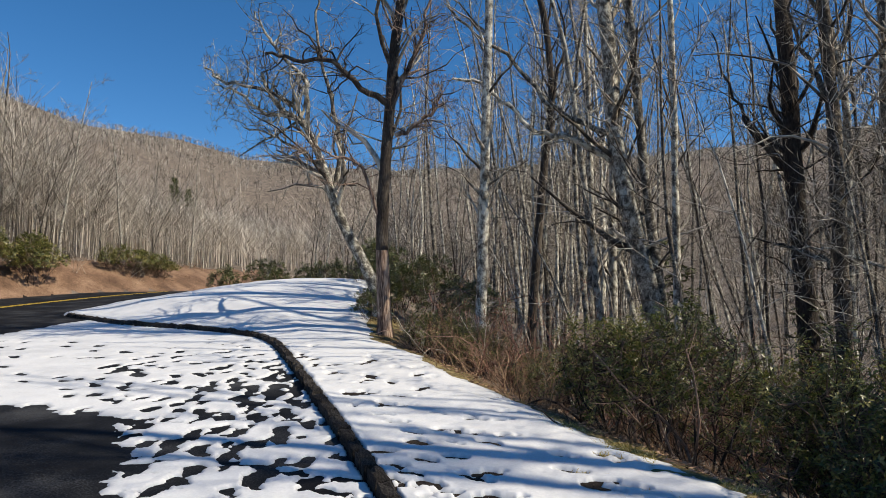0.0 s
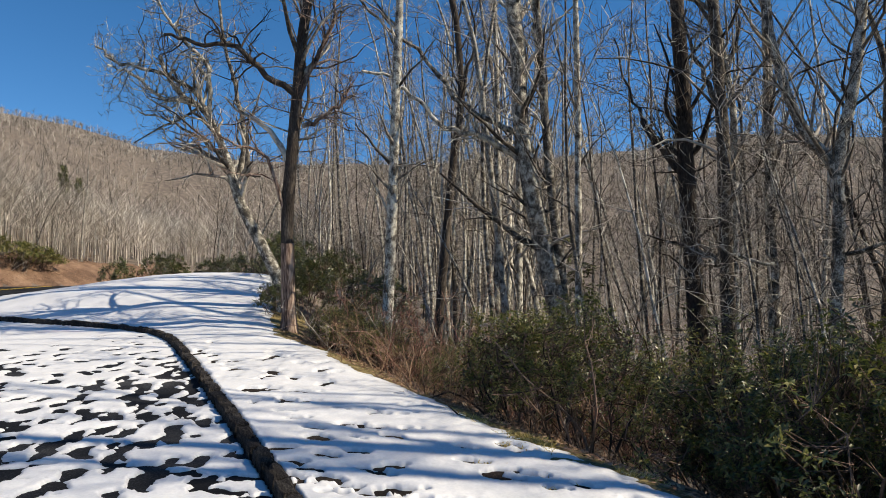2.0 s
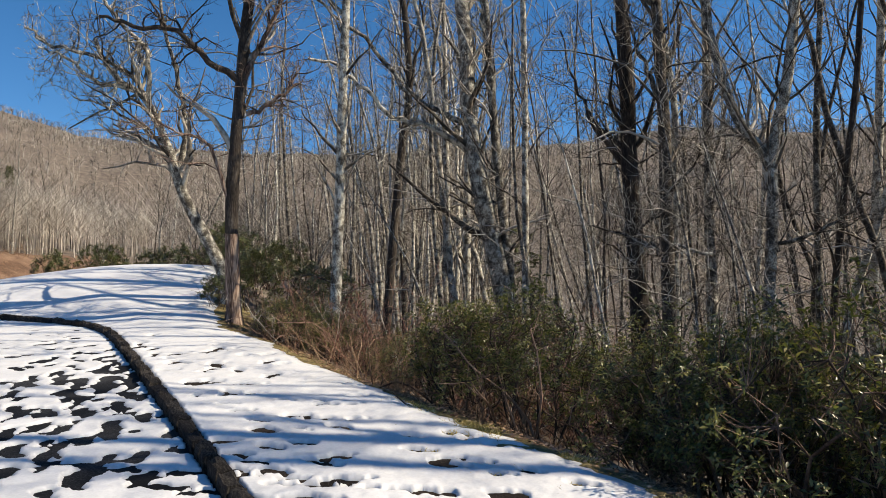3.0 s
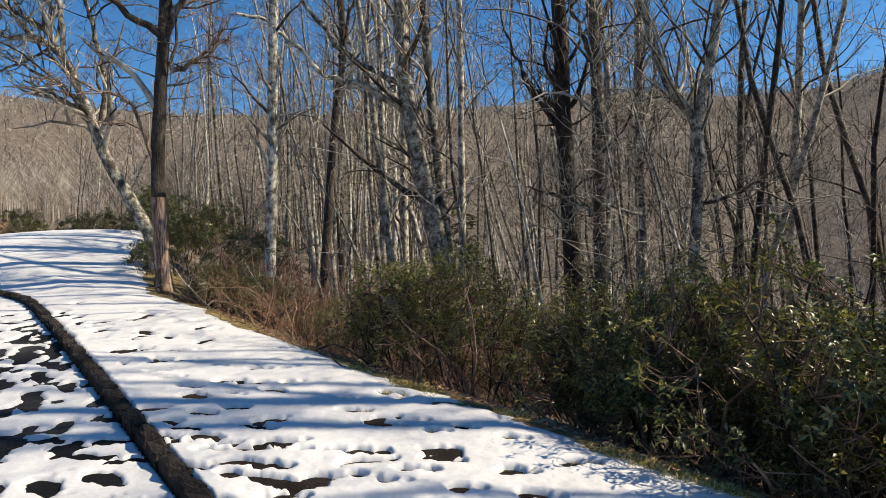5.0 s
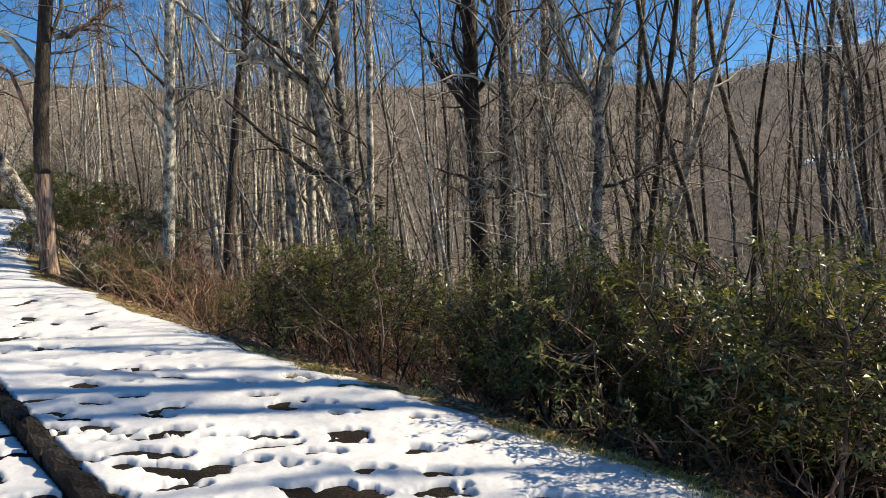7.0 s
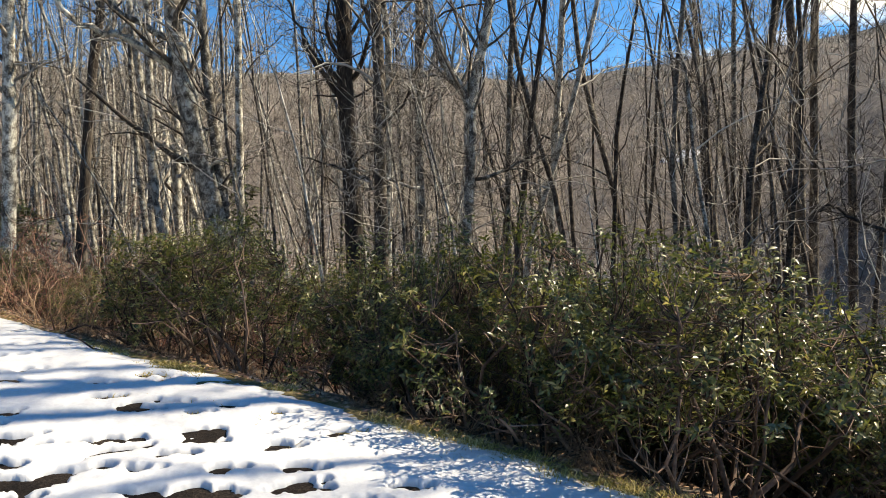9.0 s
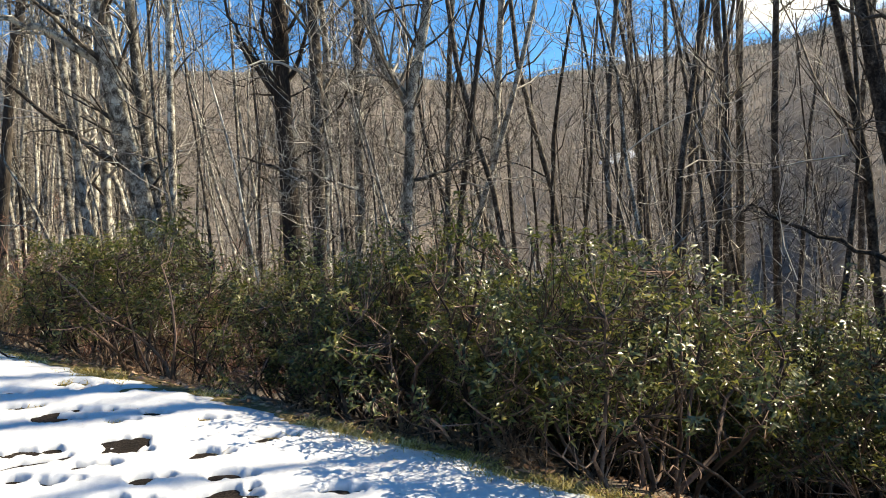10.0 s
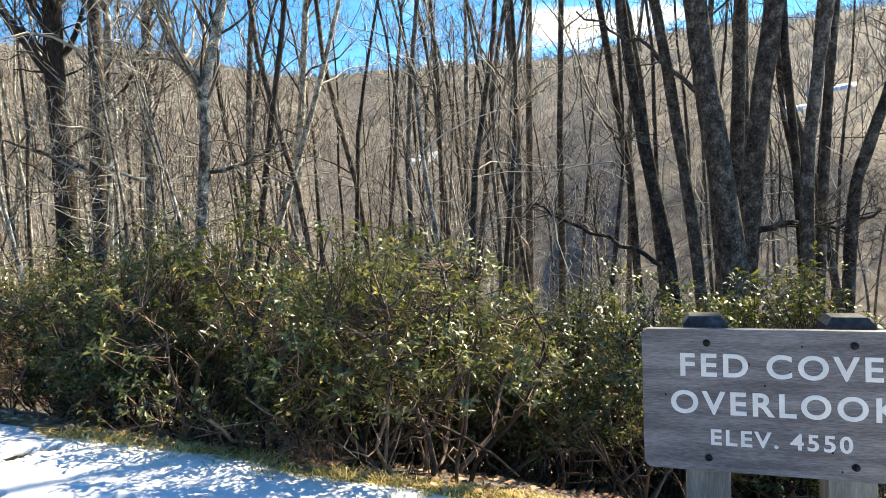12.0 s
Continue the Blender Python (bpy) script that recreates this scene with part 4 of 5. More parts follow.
def build_saplings():
    g = np.random.default_rng(29)
    kinds = [sapling(200 + i, h) for i, h in enumerate((4.2, 5.5, 6.8, 5.0, 7.6))]
    spots = []
    while len(spots) < 60:
        v, s = g.uniform(3, 24), 3.5 + 13 * g.random() ** 1.3
        u = float(np.interp(v, EDGE_V, EDGE_U)) + s / 0.91
        if all((u - a) ** 2 + (v - c) ** 2 > 0.5 for a, c, _ in spots):
            spots.append((u, v, 1.0))
    for u, v in ((-4.6, 26.5), (-2.2, 25.5), (-0.5, 24.5), (-6.5, 29.0), (-1.5, 21.5), (-9, 34), (-6, 35), (-3, 33), (0.5, 27), (2, 23)):
        spots.append((u, v, 1.1))
    for _ in range(26):
        v = g.uniform(19, 46)
        spots.append((float(road_centre(v)) - 6.0 - 6 * g.random(), v, 1.0))
    scatter(kinds, spots, "thin leafless sapling with a tangle of twigs", "sapling", "saplings", g, 0.8, 1.2, 0.1)


build_woods()
build_far_woods()
build_snowfields()


# ---- shrubs ----
def leaf_mesh(g, centres, ways, length, width, faces_to=None, sag=(-0.28, 0.05)):
    """Folded pointed leaves, one at each centre along each way, their upper sides turned to faces_to."""
    n = len(centres)
    way = ways / (np.linalg.norm(ways, axis=1, keepdims=True) + 1e-9)
    out = np.array([0, 0, 1.0]) if faces_to is None else faces_to
    side = np.cross(way, out + g.normal(0, .35, (n, 3)))
    side /= np.linalg.norm(side, axis=1, keepdims=True) + 1e-9
    up = np.cross(side, way)
    ln = length * g.uniform(0.7, 1.25, (n, 1))
    w = width * g.uniform(0.8, 1.2, (n, 1))
    droop = up * ln * g.uniform(*sag, (n, 1))
    p0 = centres
    p1 = centres + way * ln * 0.5 + up * ln * 0.04
    p2 = centres + way * ln + droop
    l, r = p1 + side * w / 2 + up * w * 0.18, p1 - side * w / 2 + up * w * 0.18
    verts = np.stack([p0, l, p1, r, p2], 1).reshape(-1, 3)
    k = np.arange(n)[:, None] * 5
    faces = np.concatenate([k + np.array([[0, 2, 1]]), k + np.array([[0, 3, 2]]), k + np.array([[1, 2, 4]]), k + np.array([[2, 3, 4]])])
    return verts, faces


def shrub(name, seed, width, height, tips, mat, leaf=(0.085, 0.028), per=8, stems=12, bare=0.3, sag=(-0.3, 0.05)):
    """Crooked stems that carry a shell of twigs, each ending in a rosette of leaves."""
    g = np.random.default_rng(seed)
    ob = new(name)
    t = Tubes()
    nodes = []
    for _ in range(stems):
        a, d = g.uniform(0, 6.28), g.uniform(0.05, 0.16) * width
        lean = g.uniform(0.15, 0.75)
        q = shoot(g, (math.cos(a) * d, math.sin(a) * d, -0.25), (math.cos(a) * lean, math.sin(a) * lean, 1.0), height * g.uniform(0.8, 1.05), 8, 0.26, 0.08)
        rr = np.linspace(0.017, 0.006, len(q)) * g.uniform(0.7, 1.2)
        t.add(q, rr, 5)
        fine_q = smooth_line(q[2:], 3)
        nodes.extend(fine_q)
        for _ in range(6):
            i = int(g.integers(1, 7))
            b = shoot(g, q[i], (g.normal(0, .8), g.normal(0, .8), 0.7), width * g.uniform(0.12, 0.28), 4, 0.4, 0.05)
            t.add(b, np.linspace(0.006, 0.0025, len(b)), 3)
            nodes.extend(b[2:])
    nodes = np.array(nodes)
    # twig ends on an uneven dome, in clumps, thin near the ground
    n = tips * 8
    p = g.normal(0, 1, (n, 3))
    p /= np.linalg.norm(p, axis=1, keepdims=True)
    p[:, 2] = np.abs(p[:, 2]) - 0.12
    lump = 1 + 0.20 * np.sin(p[:, 0] * 5 + seed) * np.cos(p[:, 1] * 4 + seed * 2) + 0.05 * np.clip(g.normal(0, 1, n), -1.5, 1.5)
    c = p * (lump * (1 - 0.42 * g.random(n) ** 1.6))[:, None] * np.array([width / 2, width / 2, height * 0.62]) + np.array([0, 0, height * 0.36])
    clump = fractal(c[:, 0] * 3.4 + seed, c[:, 1] * 3.4 + c[:, 2] * 3.0, 8, 3) > -0.12
    c = c[clump & ((c[:, 2] > bare * height) | (g.random(n) < 0.2))][:tips]
    gap = c[:, None] - nodes[None]
    cost = np.linalg.norm(gap, axis=2) + 0.8 * np.maximum(0.05 - gap[:, :, 2], 0)
    root = nodes[np.argmin(cost + 0.16 * g.random(cost.shape), 1)]
    axes = np.empty_like(c)
    for i, (p, q) in enumerate(zip(root, c)):
        mid = p * 0.45 + q * 0.55 + np.array([0, 0, -0.06]) + g.normal(0, 0.03, 3)
        t.add([p, mid, q], (0.0045, 0.003, 0.002), 3)
        axes[i] = unit(unit(q - mid) + np.array([0, 0, 0.45]) + g.normal(0, 0.25, 3))
    t.make("branchwork", M_STEM, ob)
    n = len(c)
    a1 = np.cross(axes, g.normal(0, 1, (n, 3)))
    a1 /= np.linalg.norm(a1, axis=1, keepdims=True)
    a2 = np.cross(axes, a1)
    pos, ways, outs = [], [], []
    for below, count, rise in ((0.0, per, 0.35), (0.035, per * 2 // 3, 0.0)):
        ang = (np.arange(count) * 6.283 / count)[None] + g.uniform(0, 6.28, (n, 1)) + g.normal(0, .25, (n, count))
        w = a1[:, None] * np.cos(ang)[..., None] + a2[:, None] * np.sin(ang)[..., None] + axes[:, None] * g.normal(rise, 0.28, (n, count, 1))
        pos.append((c[:, None] - axes[:, None] * below + g.normal(0, 0.012, (n, count, 3))).reshape(-1, 3))
        ways.append(w.reshape(-1, 3))
        outs.append(np.repeat(axes, count, 0))
    v, f = leaf_mesh(g, np.concatenate(pos), np.concatenate(ways), *leaf, np.concatenate(outs), sag)
    mesh_object("foliage", v, f, [mat], ob)
    return ob


def brush(name, seed, height, stems, mat, spread=0.45, deepest=3):
    """Tangled bare shoots, some upright and some arching over."""
    g = np.random.default_rng(seed)
    ob = new(name)
    t = Tubes()
    for _ in range(stems):
        a, d = g.uniform(0, 6.28), g.random() ** 0.5 * spread
        arch = g.random() < 0.4
        q = shoot(g, (math.cos(a) * d, math.sin(a) * d, -0.15), (g.normal(0, .45), g.normal(0, .45), 1), height * g.uniform(0.4, 1.15), 7, 0.2, -0.12 if arch else 0.02)
        rr = np.linspace(0.008, 0.003, len(q))
        t.add(q, rr, 4)
        branch_out(g, t, q, rr, 2, 4, height * 0.34, 0.7, 0.04, 0.32, 0.25, 0.003, deepest)
    t.make("branchwork", mat, ob)
    return ob


def scatter(things, spots, label, category, group, g, lo=0.85, hi=1.2, lean=0.06, more=False):
    for kd in things:
        tagged(kd, label, category, group)
    for i, (u, v, k) in enumerate(spots):
        m = Matrix.LocRotScale(ground_world(u, v), Euler((g.normal(0, lean), g.normal(0, lean), g.uniform(0, 6.28))), Vector((1, 1, 1)) * k * g.uniform(lo, hi))
        kd = things[i % len(things)]
        if i < len(things) and not more:
            kd.matrix_basis = m
        else:
            c = copy_thing(kd, m)
            c.scale = m.to_scale()


def edge_spot(v, s):
    return float(np.interp(v, EDGE_V, EDGE_U)) + s / 0.91, v


def build_shrubs():
    g = np.random.default_rng(3)
    laurel = [shrub("laurel_shrub", 70 + i, w, h, 660, mt, (0.049, 0.017), 6, 14, 0.24) for i, (w, h, mt) in enumerate(
        ((1.7, 1.55, M_LEAF), (1.5, 1.4, M_LEAF), (1.9, 1.7, M_LEAF), (1.4, 1.6, M_LEAF_SUN), (1.6, 1.5, M_LEAF)))]
    spots = []
    for s, dv in ((1.2, 0.85), (2.1, 0.95), (3.1, 1.1), (4.3, 1.3)):
        v = 1.75 - 0.3 * s
        while v < 6.7 - 0.1 * s:
            u, vv = edge_spot(v + g.normal(0, .15), s + g.normal(0, .15))
            spots.append((u, vv, 1.0 if s < 2.5 else 1.14))
            v += dv
    spots += [(*edge_spot(8.6, 1.6), 0.6), (*edge_spot(9.8, 1.0), 0.5), (*edge_spot(10.8, 1.2), 0.55), (*edge_spot(9.2, 2.8), 0.6), (*edge_spot(11.2, 2.6), 0.7)]
    spots += [(7.5, 1.6, 1.25), (7.4, 1.0, 1.5), (7.5, 0.3, 1.6), (6.5, 0.6, 1.2), (6.8, -0.1, 1.5), (8.3, 0.9, 1.6), (6.0, -0.6, 0.9), (4.7, 3.2, 1.1), (5.2, 3.9, 1.1), (4.9, 1.5, 0.95), (5.1, 2.3, 1.0)]
    spots += [(*edge_spot(g.uniform(7.3, 12.2), g.uniform(0.7, 2.6)), g.uniform(0.4, 0.62)) for _ in range(14)]
    scatter(laurel, spots, "glossy green mountain laurel shrub on the bank", "shrub", "laurel thicket", g, 0.9, 1.1)
    bank = [shrub("laurel_shrub", 86 + i, w, h, 330, M_LEAF_SUN, (0.12, 0.045), 7, 14, 0.10) for i, (w, h) in enumerate(((2.3, 2.1), (2.6, 1.8)))]
    scatter(bank, [(-19.5, 29.5, 1.0), (-17.9, 35.2, 0.85), (-20.6, 27.9, 0.95), (-17.3, 36.3, 0.8), (-21.2, 32.0, 0.7), (-17.1, 37.4, 0.6), (-18.6, 34.6, 0.7), (-19.9, 30.6, 0.6)],
            "round green laurel bush on the cut bank by the road", "shrub", "bank laurels", g, 0.95, 1.05)
    dark = [shrub("rhododendron_shrub", 80 + i, w, h, 230, M_LEAF_DARK, (0.098, 0.027), 8, 9, 0.2, (-0.5, -0.05)) for i, (w, h) in enumerate(((1.6, 1.5), (1.9, 1.8)))]
    spots = [(-9.5, 26.0, 0.9), (-7.2, 25.2, 0.8), (-4.6, 23.8, 0.9), (-2.9, 23.2, 1.0), (-1.6, 22.0, 1.1), (-1.0, 19.5, 1.0), (0.2, 23.5, 1.1), (*edge_spot(13.7, 0.15), 0.45), (*edge_spot(14.6, 0.25), 0.5), (*edge_spot(14.5, 0.8), 0.8), (*edge_spot(16.5, 0.9), 0.9), (*edge_spot(18.5, 0.6), 0.9), (*edge_spot(20.5, 0.5), 0.8), (*edge_spot(15.5, 2.4), 1.0),
             (*edge_spot(11.4, 1.2), 0.6), (*edge_spot(10.4, 1.6), 0.55), (5.7, 2.7, 1.0), (6.2, 2.0, 0.85), (5.9, 3.6, 0.9),
             (-5.5, 25.0, 0.8), (-8, 27.5, 0.8), (-3.8, 24.0, 0.7), (-6.8, 28.5, 0.9), (-10.5, 34.0, 1.0)]
    scatter(dark, spots, "dark evergreen rhododendron shrub with long leaves", "shrub", "rhododendrons", g, 0.9, 1.1)
    red = [brush("brush", 90 + i, h, 10, M_TWIG_RED) for i, h in enumerate((1.4, 1.8))]
    tan = [brush("brush", 95 + i, h, 12, M_STALK) for i, h in enumerate((1.0, 1.4))]
    grey = [brush("brush", 97 + i, h, 8, M_TWIG) for i, h in enumerate((1.8, 2.4))]
    sp_red = [(*edge_spot(g.uniform(7.8, 12.8), g.uniform(0.9, 5.5)), 1.0) for _ in range(44)]
    sp_tan = [(*edge_spot(g.uniform(6.6, 11.8), g.uniform(0.5, 2.4)), 0.75) for _ in range(22)]
    sp_grey = [(*edge_spot(g.uniform(0.5, 13), g.uniform(4.0, 9.0)), 1.1) for _ in range(30)]
    sp_grey += [(*edge_spot(g.uniform(7, 13), g.uniform(0.8, 4.5)), 0.75) for _ in range(14)] + [(g.uniform(-8, 4), g.uniform(23.5, 32), 1.0) for _ in range(14)]
    for _ in range(44):
        v = g.uniform(33, 46)
        (sp_tan if g.random() < 0.4 else sp_grey).append((g.uniform(float(road_centre(v)) + 6, 2), v, 1.15))
    for _ in range(26):
        v = g.uniform(17, 44)
        (sp_tan if g.random() < 0.6 else sp_grey).append((float(road_centre(v)) - 5.8 - 4.5 * g.random(), v, 1.0))
    for _ in range(20):
        sp_tan.append((*edge_spot(g.uniform(1.6, 7.2), g.uniform(0.35, 0.7)), 0.22))
    scatter(red, sp_red, "thicket of reddish leafless twigs", "brush", "brush", g)
    scatter(tan, sp_tan, "dry tan stalks and dead brush at the wood's edge", "brush", "brush", g)
    scatter(grey, sp_grey, "tangle of bare grey twigs under the trees", "brush", "brush", g)


build_shrubs()
build_saplings()
build_poles()


# ---- conifers ----
def conifer(name, seed, height, width, mat, droop=0.25, tiers=26, spray=0.16):
    """A stem with tiers of flat, drooping, needled boughs."""
    g = np.random.default_rng(seed)
    ob = new(name)
    t = Tubes()
    line = shoot(g, (0, 0, -0.2), (0, 0, 1), height, 8, 0.03, 0.05)
    t.add(line, np.linspace(0.012 * height, 0.006, len(line)), 6)
    pos, ways = [], []
    for k in range(tiers):
        f = 0.12 + 0.86 * (k / tiers)
        x = f * (len(line) - 1)
        i = min(int(x), len(line) - 2)
        p = line[i] + (line[i + 1] - line[i]) * (x - i)
        for _ in range(5):
            a = g.uniform(0, 6.28)
            ln = width / 2 * (1.05 - f) * g.uniform(0.6, 1.15) + 0.08
            q = shoot(g, p, (math.cos(a), math.sin(a), 0.15), ln, 4, 0.12, -droop * 0.3)
            t.add(q, np.linspace(0.012, 0.004, len(q)), 3)
            n = int(8 + 26 * ln)
            for s in g.random(n):
                y = s * (len(q) - 1)
                j = min(int(y), len(q) - 2)
                pos.append(q[j] + (q[j + 1] - q[j]) * (y - j))
                ways.append(unit(q[-1] - q[0]) + g.normal(0, 0.55, 3) * np.array([1, 1, 0.5]))
    t.make("trunk", M_BARK_DARK, ob)
    v, f = leaf_mesh(g, np.array(pos), np.array(ways), spray, spray * 0.30)
    mesh_object("foliage", v, f, [mat], ob, smooth=False)
    return ob


def build_conifers():
    g = np.random.default_rng(23)
    hemlock = conifer("hemlock", 31, 4.2, 2.4, M_NEEDLE, 0.5, 22, 0.13)
    scatter([hemlock], [(6.0, 10.6, 1.0), (5.4, 9.0, 0.6), (4.8, 9.6, 0.5), (5.2, 14.5, 1.2)], "thin young hemlock with dark drooping sprays", "conifer", "hemlocks", g)
    spruce = conifer("spruce", 33, 9.0, 3.8, M_NEEDLE, 0.3, 44, 0.34)
    scatter([spruce], [(-35.8, 81.3, 0.85), (-34.2, 82.0, 0.70), (-33.2, 82.3, 0.6)], "dark green spruce among the bare trees", "conifer", "spruces", g)


build_conifers()


# ---- dry stalks in the laurel ----
def build_stalks():
    g = np.random.default_rng(41)
    for pts, r, label in (
            (((4.95, 1.62, -1.0), (4.97, 1.66, -0.45), (5.05, 2.05, 0.04), (5.06, 2.08, 0.1)), 0.012, "tall pale dry weed stalk among the laurel"),
            (((4.85, 1.95, -1.0), (4.75, 2.1, -0.4), (4.62, 2.35, 0.05), (4.6, 2.38, 0.12)), 0.008, "tall pale dry weed stalk among the laurel"),
            (((5.0, 1.5, -1.0), (5.02, 1.6, -0.4), (5.1, 1.95, 0.0)), 0.008, "tall pale dry weed stalk among the laurel"),
            (((2.96, 2.53, -0.66), (2.99, 2.51, -0.36), (3.07, 2.44, -0.23), (3.18, 2.33, -0.17), (3.32, 2.19, -0.19), (3.42, 2.07, -0.35), (3.44, 2.06, -0.65)), 0.0055, "pale arching dead twig at the bank's foot")):
        q = to_world(smooth_line(np.array(pts), 5))
        base = q[0].copy()
        ob = new("dry_stalk")
        ob.location = base
        tagged(ob, label, "stalk", "dry stalks")
        t = Tubes()
        t.add(q - base, np.linspace(r, r * 0.6, len(q)), 6)
        t.make("stem", M_BARK_PALE, ob)
    weed = brush("dry_weed", 201, 0.5, 16, M_STALK, 0.18)
    scatter([weed], [(4.9, 1.95, 1.0), (4.75, 1.6, 0.9), (4.3, 2.9, 0.8), (4.6, 2.3, 0.8), (3.9, 2.7, 0.7), (5.1, 1.2, 0.9)], "clump of dry tan weeds on the bank", "weeds", "dry weeds", g)


build_stalks()


def build_fallen_leaves():
    g = np.random.default_rng(47)
    n1, n2 = 7000, 6000
    v1 = g.uniform(12, 46, n1)
    u1 = road_centre(v1) - 4.5 - 5.5 * g.random(n1) ** 1.2
    v2 = g.uniform(0.5, 13.5, n2)
    u2 = np.interp(v2, EDGE_V, EDGE_U) + (0.25 + 2.2 * g.random(n2) ** 1.4) / 0.91
    u, v = np.concatenate([u1, u2]), np.concatenate([v1, v2])
    base = to_world(np.stack([u, v, terrain(u, v) + 0.015], -1))
    way = g.normal(0, 1, (len(u), 3)) * np.array([1, 1, 0.18])
    size = np.concatenate([np.full(n1, 0.075), np.full(n2, 0.05)])[:, None]
    w = way / np.linalg.norm(way, axis=1, keepdims=True) * size
    side = np.cross(w, np.array([0, 0, 1.0]) + g.normal(0, 0.2, (len(u), 3))) * 0.35
    verts = np.stack([base, base + w * 0.5 + side, base + w, base + w * 0.5 - side], 1).reshape(-1, 3)
    ob = mesh_object("fallen_leaves", verts, np.arange(len(u) * 4).reshape(-1, 4), [M_DRYLEAF], smooth=False)
    tagged(ob, "scattered dry brown leaves on the bank and wood floor", "leaves", kind="stuff")


build_fallen_leaves()


# ---- grass at the brow ----
def build_grass():
    g = np.random.default_rng(13)
    c = []
    for _ in range(16000):
        v = -1.5 + 7.5 * g.random() ** 1.6
        s = g.normal(0.22, 0.16)
        u, v = edge_spot(v, s)
        if fractal(np.array([u * 1.7]), np.array([v * 1.7]), 83, 3)[0] > -0.05 - 0.12 * (v < 2):
            c.append((u, v))
    for u, v, n, sd in ((0.7, 4.97, 30, .06), (1.05, 4.72, 20, .05), (0.92, 4.24, 26, .07), (1.15, 3.73, 32, .06), (1.59, 3.4, 24, .08), (1.4, 3.9, 24, .08), (1.75, 2.9, 30, .1)):
        for _ in range(n):
            c.append((u + g.normal(0, sd), v + g.normal(0, sd * .6)))
    c = np.array(c)
    base = to_world(np.stack([c[:, 0], c[:, 1], terrain(c[:, 0], c[:, 1])], -1))
    n = len(c)
    ln = g.uniform(0.012, 0.042, (n, 1))
    way = np.stack([g.normal(0, .9, n), g.normal(0, .9, n), np.ones(n)], -1)
    side = unit(np.array([1, -0.4, 0]))[None] * 0.003
    mid, tip = base + way * ln * 0.6, base + way * ln + np.stack([g.normal(0, .03, n), g.normal(0, .03, n), np.zeros(n)], -1)
    verts = np.stack([base - side, base + side, mid + side * .8, mid - side * .8, tip], 1).reshape(-1, 3)
    k = np.arange(n)[:, None] * 5
    faces = np.concatenate([k + np.array([[0, 1, 2]]), k + np.array([[0, 2, 3]]), k + np.array([[3, 2, 4]])])
    ob = mesh_object("grass", verts, faces, [M_GRASS], smooth=False)
    tagged(ob, "dry yellow and green grass along the snow's edge", "grass", kind="stuff")


build_grass()


# ---- overlook sign ----
def bm_mesh(name, bm, mat, parent, bevel=0.0, smooth=False):
    if bevel:
        bmesh.ops.bevel(bm, geom=list(bm.edges), offset=bevel, segments=2, affect='EDGES', profile=0.6)
    me = bpy.data.meshes.new(name)
    bm.to_mesh(me)
    bm.free()
    me.materials.append(mat)
    if smooth:
        for p in me.polygons:
            p.use_smooth = True
    ob = new(name, me)
    ob.parent = parent
    return ob


def box(size, centre):
    bm = bmesh.new()
    bmesh.ops.create_cube(bm, size=1, matrix=Matrix.Translation(centre) @ Matrix.Diagonal((*size, 1)))
    return bm


def rounded_board(w, h, d, radius):
    bm = bmesh.new()
    pts = []
    for cx, cz, a0 in ((w / 2 - radius, h / 2 - radius, 0), (-w / 2 + radius, h / 2 - radius, 90), (-w / 2 + radius, -h / 2 + radius, 180), (w / 2 - radius, -h / 2 + radius, 270)):
        for k in range(7):
            a = radians(a0 + 15 * k)
            pts.append((cx + radius * math.cos(a), cz + radius * math.sin(a)))
    front = [bm.verts.new((x, -d / 2, z)) for x, z in pts]
    back = [bm.verts.new((x, d / 2, z)) for x, z in pts]
    bm.faces.new(front)
    bm.faces.new(back[::-1])
    n = len(pts)
    for i in range(n):
        bm.faces.new((front[(i + 1) % n], front[i], back[i], back[(i + 1) % n]))
    bmesh.ops.recalc_face_normals(bm, faces=bm.faces)
    return bm


SIGN_W, SIGN_H, POST_X = 1.115, 0.63, 0.285


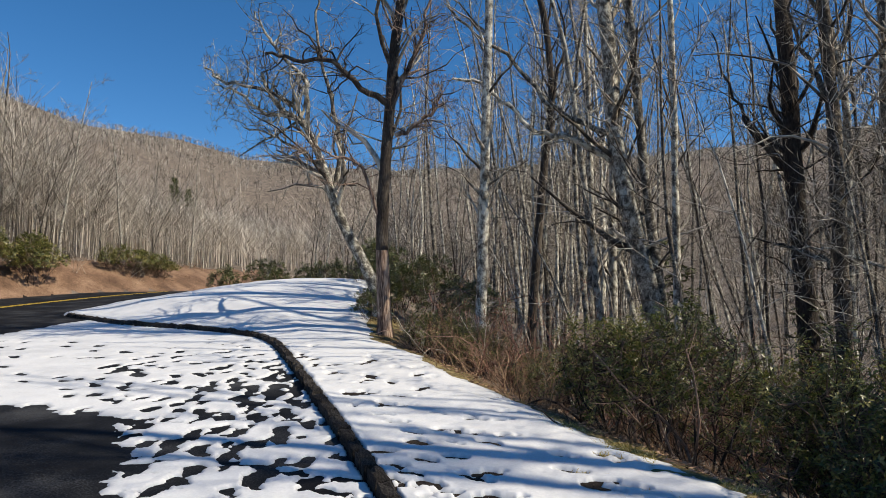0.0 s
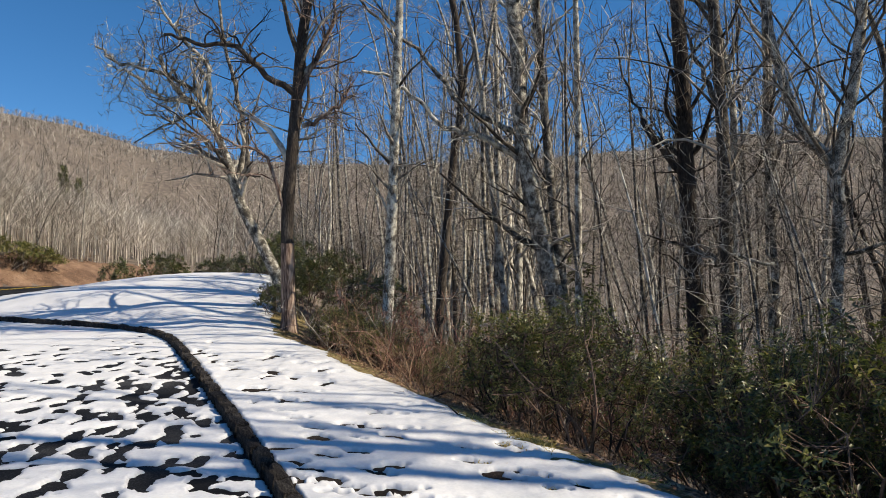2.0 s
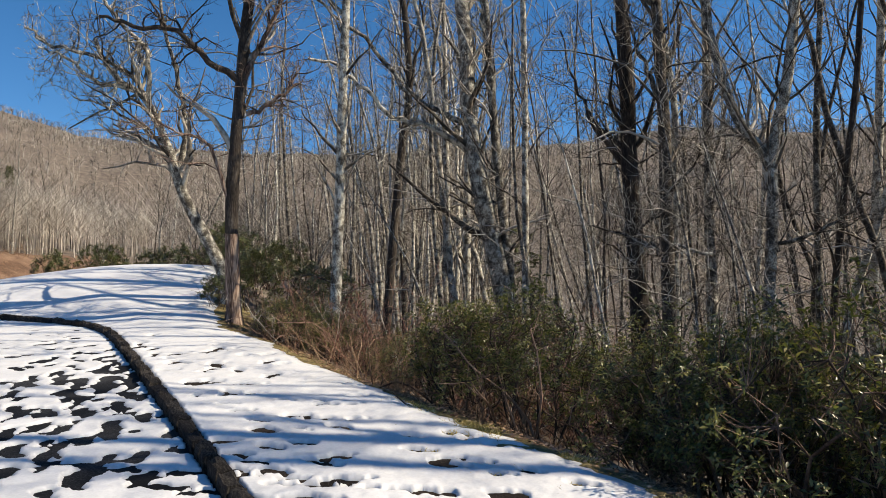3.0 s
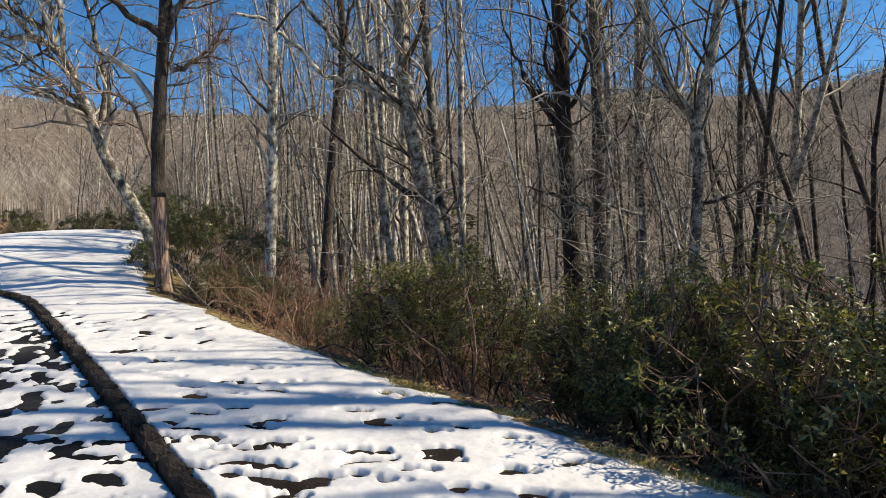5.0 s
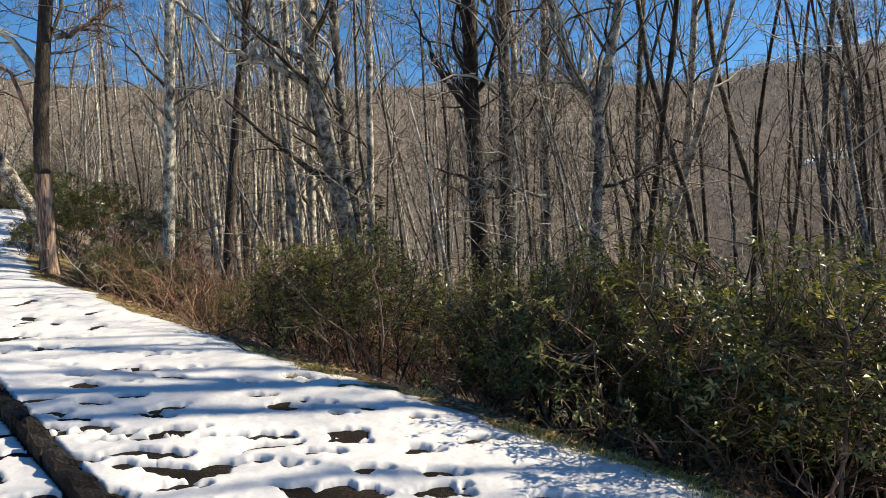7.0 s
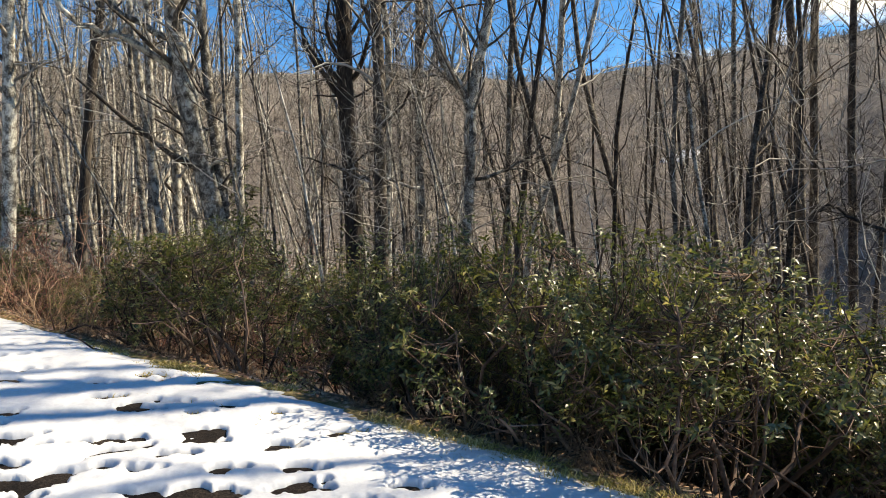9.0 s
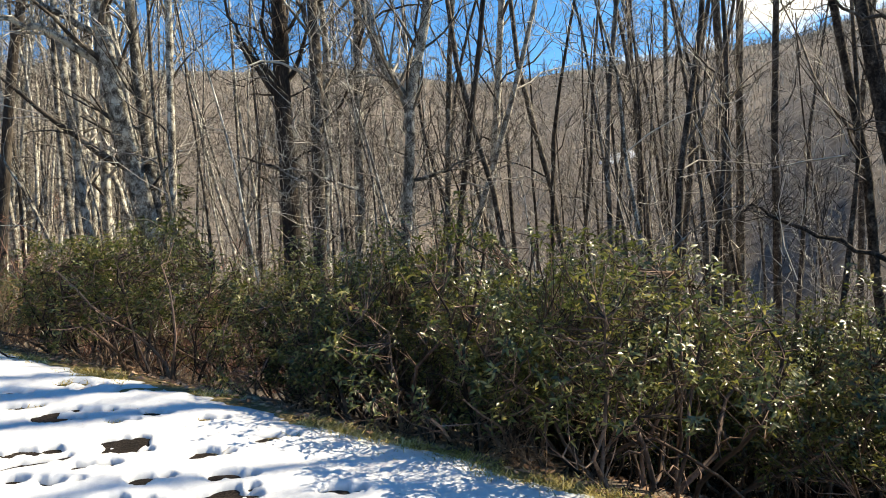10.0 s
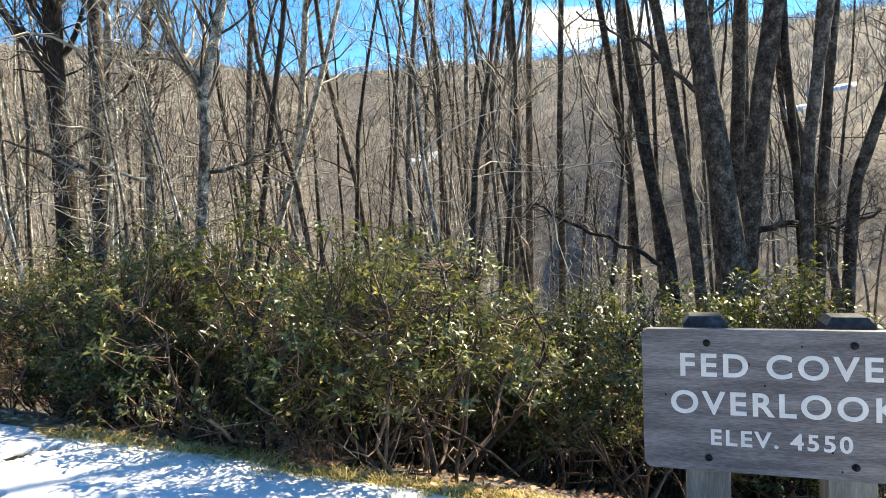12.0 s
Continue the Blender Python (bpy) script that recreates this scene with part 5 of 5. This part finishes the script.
def build_sign():
    sign = new("overlook_sign")
    tagged(sign, "grey wooden overlook sign with white routed letters on two posts", "sign")
    left, right = Vector((3.50, 0.085, 0)), Vector((3.67, -0.447, 0))
    way = (right - left).normalized()
    turn = math.atan2(way.y, way.x)
    sign.matrix_basis = Matrix.Translation((3.585, -0.18, 0.545)) @ Matrix.Rotation(turn, 4, 'Z')
    board = bm_mesh("board", rounded_board(SIGN_W, SIGN_H, 0.045, 0.035), M_SIGN, sign)
    for x in (-POST_X, POST_X):
        post = bm_mesh("post", box((0.185, 0.185, 1.17), (x, 0.118, -0.305)), M_POST, sign, 0.006)
        bm = bmesh.new()
        a, b = 0.0925, 0.066
        low = [bm.verts.new((x + sx * a, 0.118 + sy * a, 0.281)) for sx, sy in ((-1, -1), (1, -1), (1, 1), (-1, 1))]
        mid = [bm.verts.new((x + sx * a, 0.118 + sy * a, 0.330)) for sx, sy in ((-1, -1), (1, -1), (1, 1), (-1, 1))]
        high = [bm.verts.new((x + sx * b, 0.118 + sy * b, 0.362)) for sx, sy in ((-1, -1), (1, -1), (1, 1), (-1, 1))]
        bm.faces.new(low[::-1])
        bm.faces.new(high)
        for i in range(4):
            bm.faces.new((low[i], low[(i + 1) % 4], mid[(i + 1) % 4], mid[i]))
            bm.faces.new((mid[i], mid[(i + 1) % 4], high[(i + 1) % 4], high[i]))
        bmesh.ops.recalc_face_normals(bm, faces=bm.faces)
        cap = bm_mesh("post_top", bm, M_CAP, post)
        tagged(cap, "dark chamfered post top")
        for z in (-0.255, 0.255):
            bm = bmesh.new()
            bmesh.ops.create_cone(bm, cap_ends=True, segments=20, radius1=0.0155, radius2=0.0155, depth=0.006, matrix=Matrix.Translation((x, -0.0255, z)) @ Matrix.Rotation(radians(90), 4, 'X'))
            bmesh.ops.create_uvsphere(bm, u_segments=12, v_segments=6, radius=0.0095, matrix=Matrix.Translation((x, -0.0285, z)) @ Matrix.Diagonal((1, .7, 1, 1)))
            bolt = bm_mesh("bolt", bm, M_BOLT, board, smooth=True)
            tagged(bolt, "black iron bolt head")
    for x, z in ((-0.46, 0.02), (-0.255, -0.05), (0.09, 0.247), (-0.115, 0.165), (-0.055, 0.075), (0.2, -0.2), (0.235, -0.278), (0.045, 0.135)):
        bm = bmesh.new()
        bmesh.ops.create_cone(bm, cap_ends=True, segments=10, radius1=0.0045, radius2=0.0045, depth=0.002, matrix=Matrix.Translation((x, -0.0235, z)) @ Matrix.Rotation(radians(90), 4, 'X'))
        tagged(bm_mesh("nail_hole", bm, M_BOLT, board), "small black nail hole")
    for words, size, x0, x1, z in (("FED COVE", 0.105, -0.396, 0.388, 0.105), ("OVERLOOK", 0.105, -0.438, 0.456, -0.062), ("ELEV. 4550", 0.072, -0.275, 0.275, -0.198)):
        cu = bpy.data.curves.new("lettering", 'FONT')
        cu.body, cu.size, cu.align_x, cu.extrude, cu.offset = words, 1.0, 'LEFT', 0.02, 0.012
        cu.bevel_depth, cu.bevel_resolution = 0.012, 1
        cu.space_character = 1.22
        cu.space_word = 0.8
        tmp = new("lettering", cu)
        dg = bpy.context.evaluated_depsgraph_get()
        me = bpy.data.meshes.new_from_object(tmp.evaluated_get(dg))
        bpy.data.objects.remove(tmp)
        co = np.array([v.co for v in me.vertices])
        lo, hi = co.min(0), co.max(0)
        for v in me.vertices:
            v.co = (x0 + (v.co.x - lo[0]) / (hi[0] - lo[0]) * (x1 - x0), -0.0225 - (v.co.z - lo[2]) * 0.06, z + (v.co.y - lo[1]) / (hi[1] - lo[1]) * size)
        bm = bmesh.new()
        bm.from_mesh(me)
        bpy.data.meshes.remove(me)
        bmesh.ops.remove_doubles(bm, verts=bm.verts, dist=1e-5)
        left_over = set(bm.verts)
        while left_over:
            group, todo = set(), [left_over.pop()]
            while todo:
                v = todo.pop()
                group.add(v)
                for e in v.link_edges:
                    o = e.other_vert(v)
                    if o in left_over:
                        left_over.discard(o)
                        todo.append(o)
            one = bmesh.new()
            copy = {v: one.verts.new(v.co) for v in group}
            for fc in {fc for v in group for fc in v.link_faces}:
                one.faces.new([copy[v] for v in fc.verts])
            bmesh.ops.recalc_face_normals(one, faces=one.faces)
            letter = bm_mesh("letter", one, M_LETTER, board)
            tagged(letter, "white painted routed capital")
        bm.free()


build_sign()


# ---- kerb of rough stones ----
def build_kerb():
    g = np.random.default_rng(17)
    kerb = new("kerb")
    tagged(kerb, "low kerb of dark rough stones along the lot", "kerb", kind="structure")
    meshes = []
    for k in range(6):
        bm = bmesh.new()
        bmesh.ops.create_cube(bm, size=1)
        bmesh.ops.subdivide_edges(bm, edges=list(bm.edges), cuts=2, use_grid_fill=True)
        for v in bm.verts:
            c = v.co
            if abs(c.x) > 0.45 and abs(c.z) > 0.4 or abs(c.y) > 0.45 and c.z > 0.4:
                c *= 0.90
            c += Vector(g.normal(0, 0.045, 3))
        me = bpy.data.meshes.new("stone")
        bm.to_mesh(me)
        bm.free()
        me.materials.append(M_STONE)
        meshes.append(me)
    v = np.arange(-12, 18.4, 0.02)
    u = kerb_u(v)
    # rounded line
    ker = np.ones(41) / 41
    u = np.convolve(np.pad(u, 20, mode='edge'), ker, 'same')[20:-20]
    run = np.concatenate([[0], np.cumsum(np.hypot(np.diff(u), np.diff(v)))])
    x = 0.0
    while x < run[-1] - 0.3:
        ln = g.uniform(0.20, 0.36)
        mid = x + ln / 2
        pu, pv = np.interp(mid, run, u), np.interp(mid, run, v)
        qu, qv = np.interp(mid + .05, run, u), np.interp(mid + .05, run, v)
        a = math.atan2(qv - pv, qu - pu)
        st = new("stone", meshes[int(g.integers(0, 6))])
        st.parent = kerb
        st.matrix_basis = TILT @ Matrix.LocRotScale(Vector((pu, pv, -0.09 + g.normal(0, .008))), Euler((0, g.normal(0, .03), a + g.normal(0, .04))), Vector((ln * 0.99, 0.118 * g.uniform(0.86, 1.12), 0.212 * g.uniform(0.92, 1.06))))
        x += ln


build_kerb()
